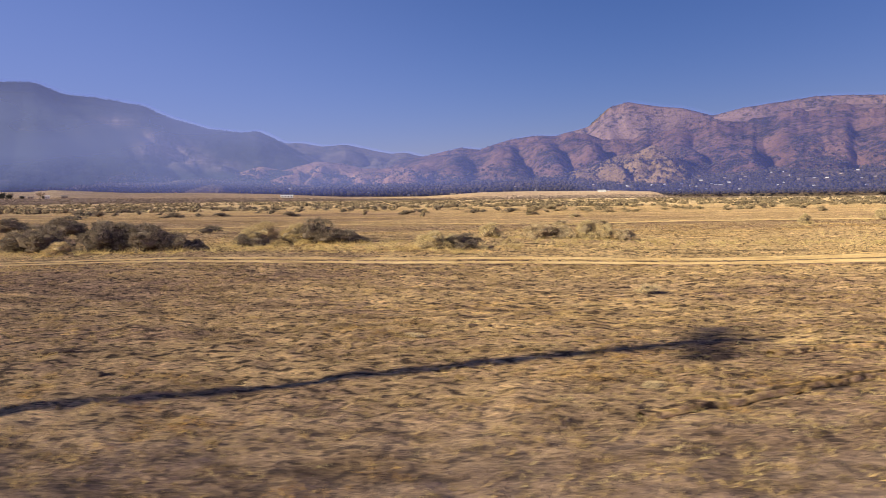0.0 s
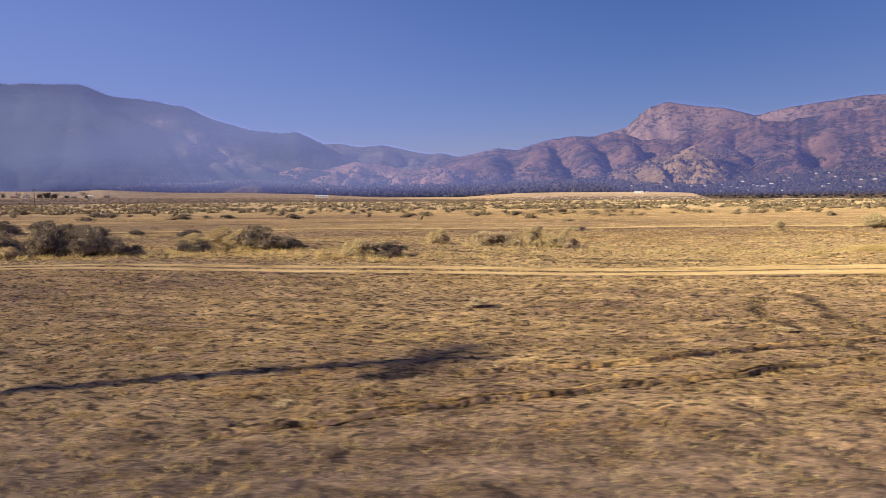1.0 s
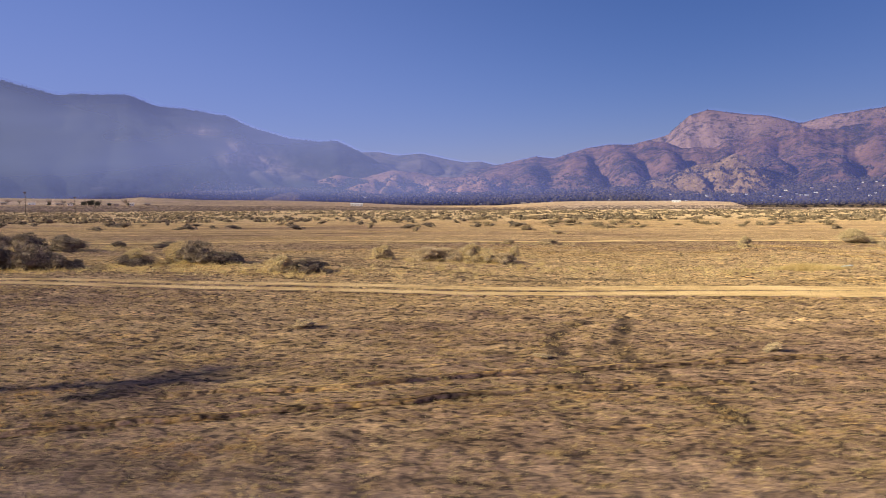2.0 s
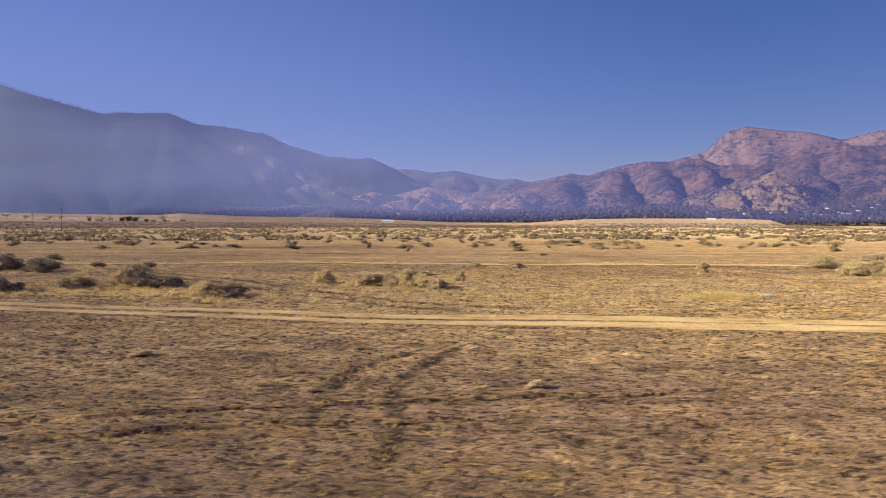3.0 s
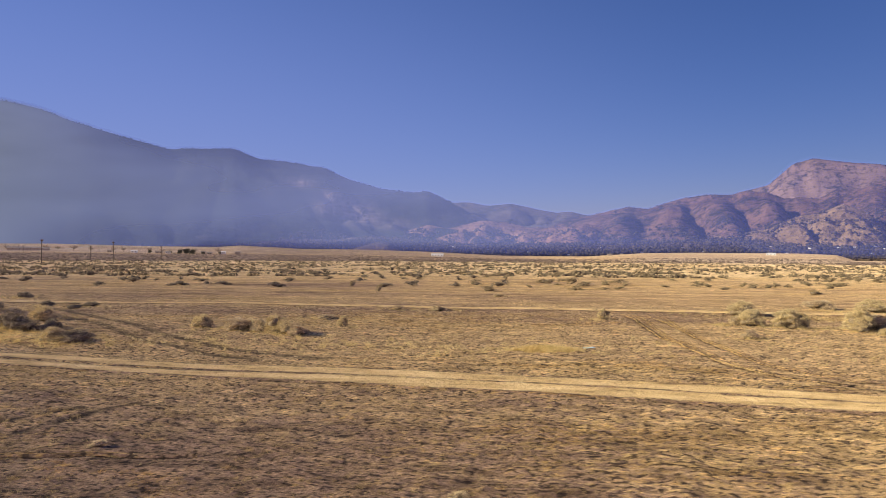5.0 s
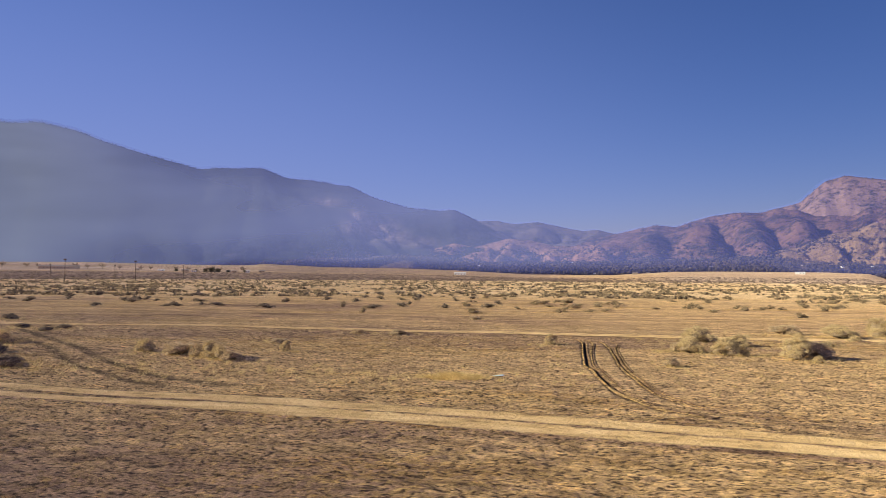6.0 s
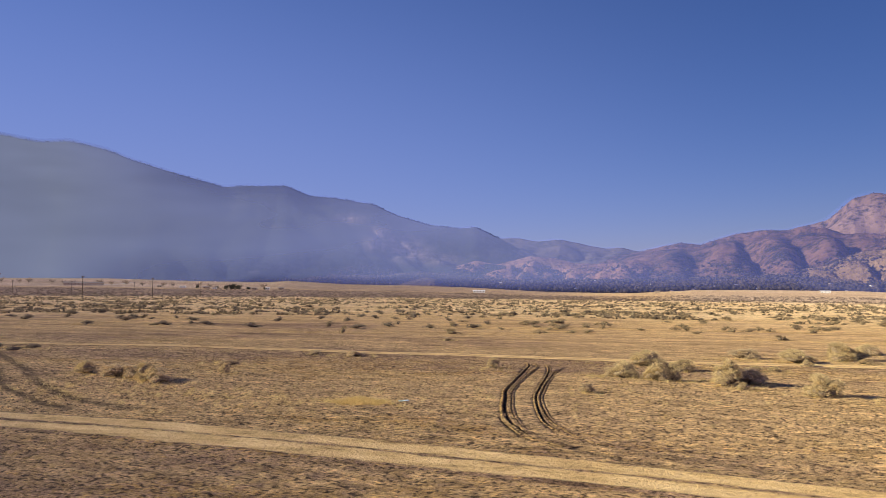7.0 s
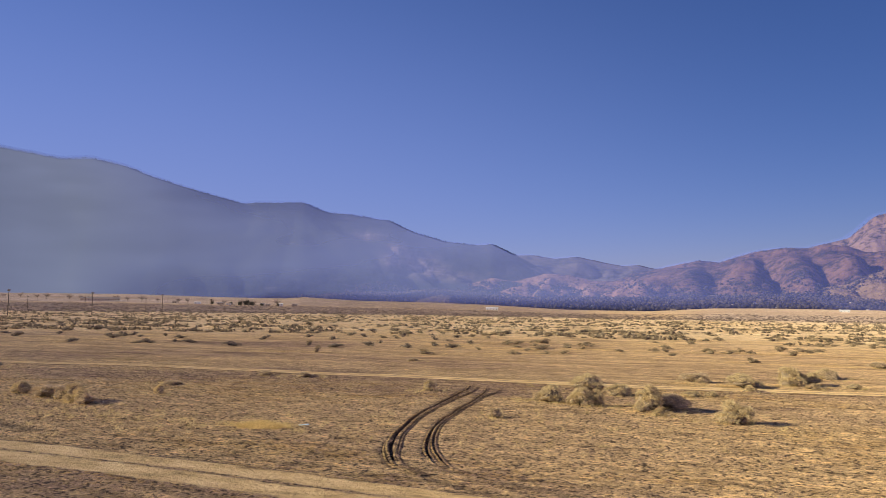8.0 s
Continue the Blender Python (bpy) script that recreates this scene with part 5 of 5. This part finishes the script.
# ---- utility poles ----
def utility_pole(high, group, arm_long, thick=0.17):
    pole = tagged(new("utility_pole"), "weathered wooden utility pole with crossarms beside the plain", "utility pole", group)
    bm = bmesh.new()
    rod(bm, (0, 0, -0.2), (0, 0, high), thick, 0.72 * thick, 10)
    part("shaft", bm, POLEWOOD, pole)
    for z, y in ((high - 0.32, 0.17), (high - 0.5, -0.17)):
        bm = bmesh.new()
        box(bm, (0, y, z), (arm_long, 0.12, 0.16), bevel=0.01)
        arm = part("crossarm", bm, POLEWOOD, pole)
        for x in (-0.46 * arm_long, -0.24 * arm_long, 0.24 * arm_long, 0.46 * arm_long):
            bm = bmesh.new()
            rod(bm, (x, y, z + 0.08), (x, y, z + 0.17), 0.03, 0.03, 8)
            rod(bm, (x, y, z + 0.17), (x, y, z + 0.3), 0.075, 0.05, 8)
            part("insulator", bm, GLAZE, arm, "brown glazed insulator")
    for x in (-0.3 * arm_long, 0.3 * arm_long):
        bm = bmesh.new()
        rod(bm, (x, 0.25, high - 0.4), (0, 0.19, high - 1.05), 0.022, 0.022, 6)
        part("brace", bm, POLEWOOD, pole)
    return pole


POLE = utility_pole(9.0, "poles along the road", 1.3)
POLE_LINE = [(-224, 278), (-228.6, 332.3), (-216, 226), (-390, 392), (-342, 394), (-293.7, 395.8), (-245, 398)]
for k, (x, y) in enumerate(POLE_LINE):
    m = Matrix.Translation((x, y, land_at(x, y))) @ Matrix.Rotation(0.25, 4, "Z") @ Matrix.Scale(1.2 if k < 3 else 1.0, 4, (0, 0, 1))
    if k == 0:
        POLE.matrix_basis = m
    else:
        copy_thing(POLE, Matrix()).matrix_basis = m


def power_cable(ends, sag):
    """A sagging cable between two pole tops."""
    (xa, ya), (xb, yb) = ends
    a, b_ = np.array([xa, ya, land_at(xa, ya) + 8.75]), np.array([xb, yb, land_at(xb, yb) + 8.75])
    u = np.linspace(0, 1, 17)[:, None]
    line = a * (1 - u) + b_ * u - np.array([0, 0, sag]) * 4 * u * (1 - u)
    me = fast_mesh("power_cable", *tube(line, 0.045, 0.045, 5), PALEROOF, True)
    tagged(new("power_cable", me), "pale sagging cable strung between wooden utility poles", "cable", "cables of the pole line")


for k in (4,):
    power_cable((POLE_LINE[k], POLE_LINE[k + 1]), 1.9)
# the pole by the field whose long shadow falls across the grass
near_pole = utility_pole(10.4, "poles by the field", 2.5, 0.21)
PL = 10.4 / math.tan(radians(SUN_EL))
px, py = 4.45 - PL * c, 10.7 - PL * s
near_pole.matrix_basis = Matrix.Translation((px, py, land_at(px, py))) @ Matrix.Rotation(radians(71.0), 4, "Z")


# ---- houses ----
def house(label, wide, deep, high, wall, roof, pitch=0.35):
    h = tagged(new("house"), label, "house", "houses below the hills")
    bm = bmesh.new()
    box(bm, (0, 0, high / 2), (wide, deep, high), bevel=0.03)
    part("wall", bm, wall, h)
    bm = bmesh.new()
    top = deep / 2 * pitch
    o = 0.4
    vs = [bm.verts.new(p) for p in ((-wide / 2 - o, -deep / 2 - o, high), (wide / 2 + o, -deep / 2 - o, high), (wide / 2 + o, deep / 2 + o, high), (-wide / 2 - o, deep / 2 + o, high), (-wide / 2 - o, 0, high + top), (wide / 2 + o, 0, high + top))]
    for f in ((0, 1, 5, 4), (2, 3, 4, 5), (0, 4, 3), (1, 2, 5), (3, 2, 1, 0)):
        bm.faces.new([vs[i] for i in f])
    part("roof", bm, roof, h)
    n = max(2, int(wide / 3.5))
    for k in range(n):
        bm = bmesh.new()
        x = wide * ((k + 0.5) / n - 0.5)
        box(bm, (x, -deep / 2 - 0.02, high * 0.55), (0.9, 0.08, 0.9))
        part("window" if k != n // 2 else "door", bm, PANE, h)
    return h


HOUSES = {
    "w": house("white house with a grey roof among dark oaks", 9, 6, 3.0, WHITEWALL, ROOFING),
    "t": house("tan stucco house among dark oaks", 11, 7, 3.2, TANWALL, ROOFING),
    "p": house("pale metal-roofed farm building on open land", 13, 6, 3.0, WHITEWALL, PALEROOF),
}
FIRST = set()
for kind, az, r, turn in SPOTS:
    place = polar(np.array([az]), np.array([float(r)]))[0]
    m = Matrix.Translation(place + (0, 0, 0.2)) @ Matrix.Rotation(radians(-az + 25 * turn), 4, "Z") @ Matrix.Scale(0.8, 4)
    if kind in FIRST:
        copy_thing(HOUSES[kind], Matrix()).matrix_basis = m
    else:
        FIRST.add(kind)
        HOUSES[kind].matrix_basis = m


def plain_house(label, x, y, wide, deep, high, wall, roof, turn=0.0):
    ob = house(label, wide, deep, high, wall, roof)
    ob["group"] = "buildings on the plain"
    ob.matrix_basis = Matrix.Translation((x, y, land_at(x, y) - 0.1)) @ Matrix.Rotation(turn, 4, "Z")


plain_house("long white ranch building at the edge of the plain", -191, 899, 15, 7, 2.5, WHITEWALL, PALEROOF, 0.2)
plain_house("small white house beside bare trees on the plain", -403, 747, 4.2, 4, 2.6, WHITEWALL, PALEROOF, 0.4)
plain_house("low white shed on the plain", -422, 750, 5, 4, 1.8, TANWALL, ROOFING, 0.4)
plain_house("low pale house behind shrubs on the plain", -487, 750, 8, 5, 2.0, TANWALL, ROOFING, 0.5)
plain_house("white trailer house on the plain", -520, 750, 7, 4, 1.9, WHITEWALL, PALEROOF, 0.5)
plain_house("pale farm building on the low rise", 257, 1180, 13, 7, 2.6, WHITEWALL, PALEROOF, -0.2)
for x, y, wide, high, kind in ((-388, 752, 6, 1.8, 0), (-436, 760, 5, 2.0, 0), (-470, 742, 5, 1.9, 1), (-548, 744, 5, 2.0, 0)):
    plain_house("low white farm shed beside bare trees" if kind else "low tan farmhouse with a grey roof on the plain", x, y, wide, 5, high, WHITEWALL if kind else TANWALL, ROOFING, 0.45)
plain_house("long dark-roofed barn by the far road", -640, 722, 44, 9, 2.8, TANWALL, ROOFING, 0.72)
plain_house("small shed below the woods", 20, 1350, 9, 6, 3, TANWALL, ROOFING, 0.1)


# ---- trees of the farmstead ----
def tree(name, label, high, leaf, seed, bare):
    """A tapering trunk with forked limbs, and a crown of twigs or of leaf clumps."""
    rs = np.random.RandomState(seed)
    t = tagged(new(name), label, "tree", "trees by the farmstead")
    wood, base, tip = [tube([(0, 0, -0.1), (0.02 * high, 0, 0.18 * high), (0, 0.02 * high, 0.38 * high)], 0.035 * high, 0.02 * high, 6)], [], []
    for k in range(9):
        a, out = k * 2.4, rs.uniform(0.15, 0.38) * high * (1.5 if bare else 1.0)
        start = np.array([0, 0.01 * high, rs.uniform(0.2, 0.38) * high])
        end = np.array([out * math.cos(a), out * math.sin(a), rs.uniform(0.55, 0.95) * high])
        mid = (start + end) / 2 + np.array([0.3 * end[0], 0.3 * end[1], 0.0]) * 0.4
        limb = np.stack([start, mid, end])
        wood.append(tube(limb, 0.014 * high, 0.004 * high, 5))
        n = 150 if bare else 110
        u = rs.uniform(0.25 if bare else 0.1, 1, n)[:, None]
        at = start * (1 - u) ** 2 + 2 * mid * u * (1 - u) + end * u**2 + rs.normal(0, 0.03 if bare else 0.09, (n, 3)) * high
        way = rs.normal(0, 0.6, (n, 3)) + (0, 0, 0.3) + at / high
        base.append(at)
        tip.append(at + way * high * (0.12 if bare else 0.09))
        if not bare:                                     # leaf clumps hang low round the trunk too
            low = np.column_stack([rs.normal(0, 0.2, 60), rs.normal(0, 0.2, 60), rs.uniform(0.08, 0.6, 60)]) * high
            base.append(low)
            tip.append(low + rs.normal(0, 0.1, (60, 3)) * high)
    base, tip = np.concatenate(base), np.concatenate(tip)
    V, F = blades(base, tip, np.full(len(base), high * (0.011 if bare else 0.075)), rs)
    part_mesh("trunk", fast_mesh("trunk", *joined(wood), BARK), t)
    part_mesh("crown", fast_mesh("crown", V, F, leaf), t)
    return t


BARE = tree("bare_tree", "bare grey-brown tree beside the far road", 6.5, BARETWIG, 3, True)
DARK = tree("evergreen_tree", "dark rounded evergreen by the farmstead", 7.0, EVERGREEN, 4, False)
rs = np.random.RandomState(33)
for k in range(18):
    u = k / 17
    x, y = -790 + 360 * u + rs.uniform(-6, 6), 720 + 60 * u + rs.uniform(-9, 9)
    m = Matrix.Translation((x, y, land_at(x, y))) @ Matrix.Rotation(rs.uniform(0, 6), 4, "Z") @ Matrix.Scale(rs.uniform(0.9, 1.3), 4)
    if k:
        copy_thing(BARE, Matrix()).matrix_basis = m
    else:
        BARE.matrix_basis = m
for k, (x, y, f) in enumerate([(-460, 750, 0.74), (-454, 754, 1.01), (-444, 750, 0.81), (-478, 758, 0.54), (-432, 753, 0.47), (-412, 756, 0.47), (-505, 758, 0.54)]):
    m = Matrix.Translation((x, y, land_at(x, y))) @ Matrix.Rotation(k, 4, "Z") @ Matrix.Diagonal((1.15 * f, 1.15 * f, 0.85 * f, 1))
    if k:
        copy_thing(DARK, Matrix()).matrix_basis = m
    else:
        DARK.matrix_basis = m
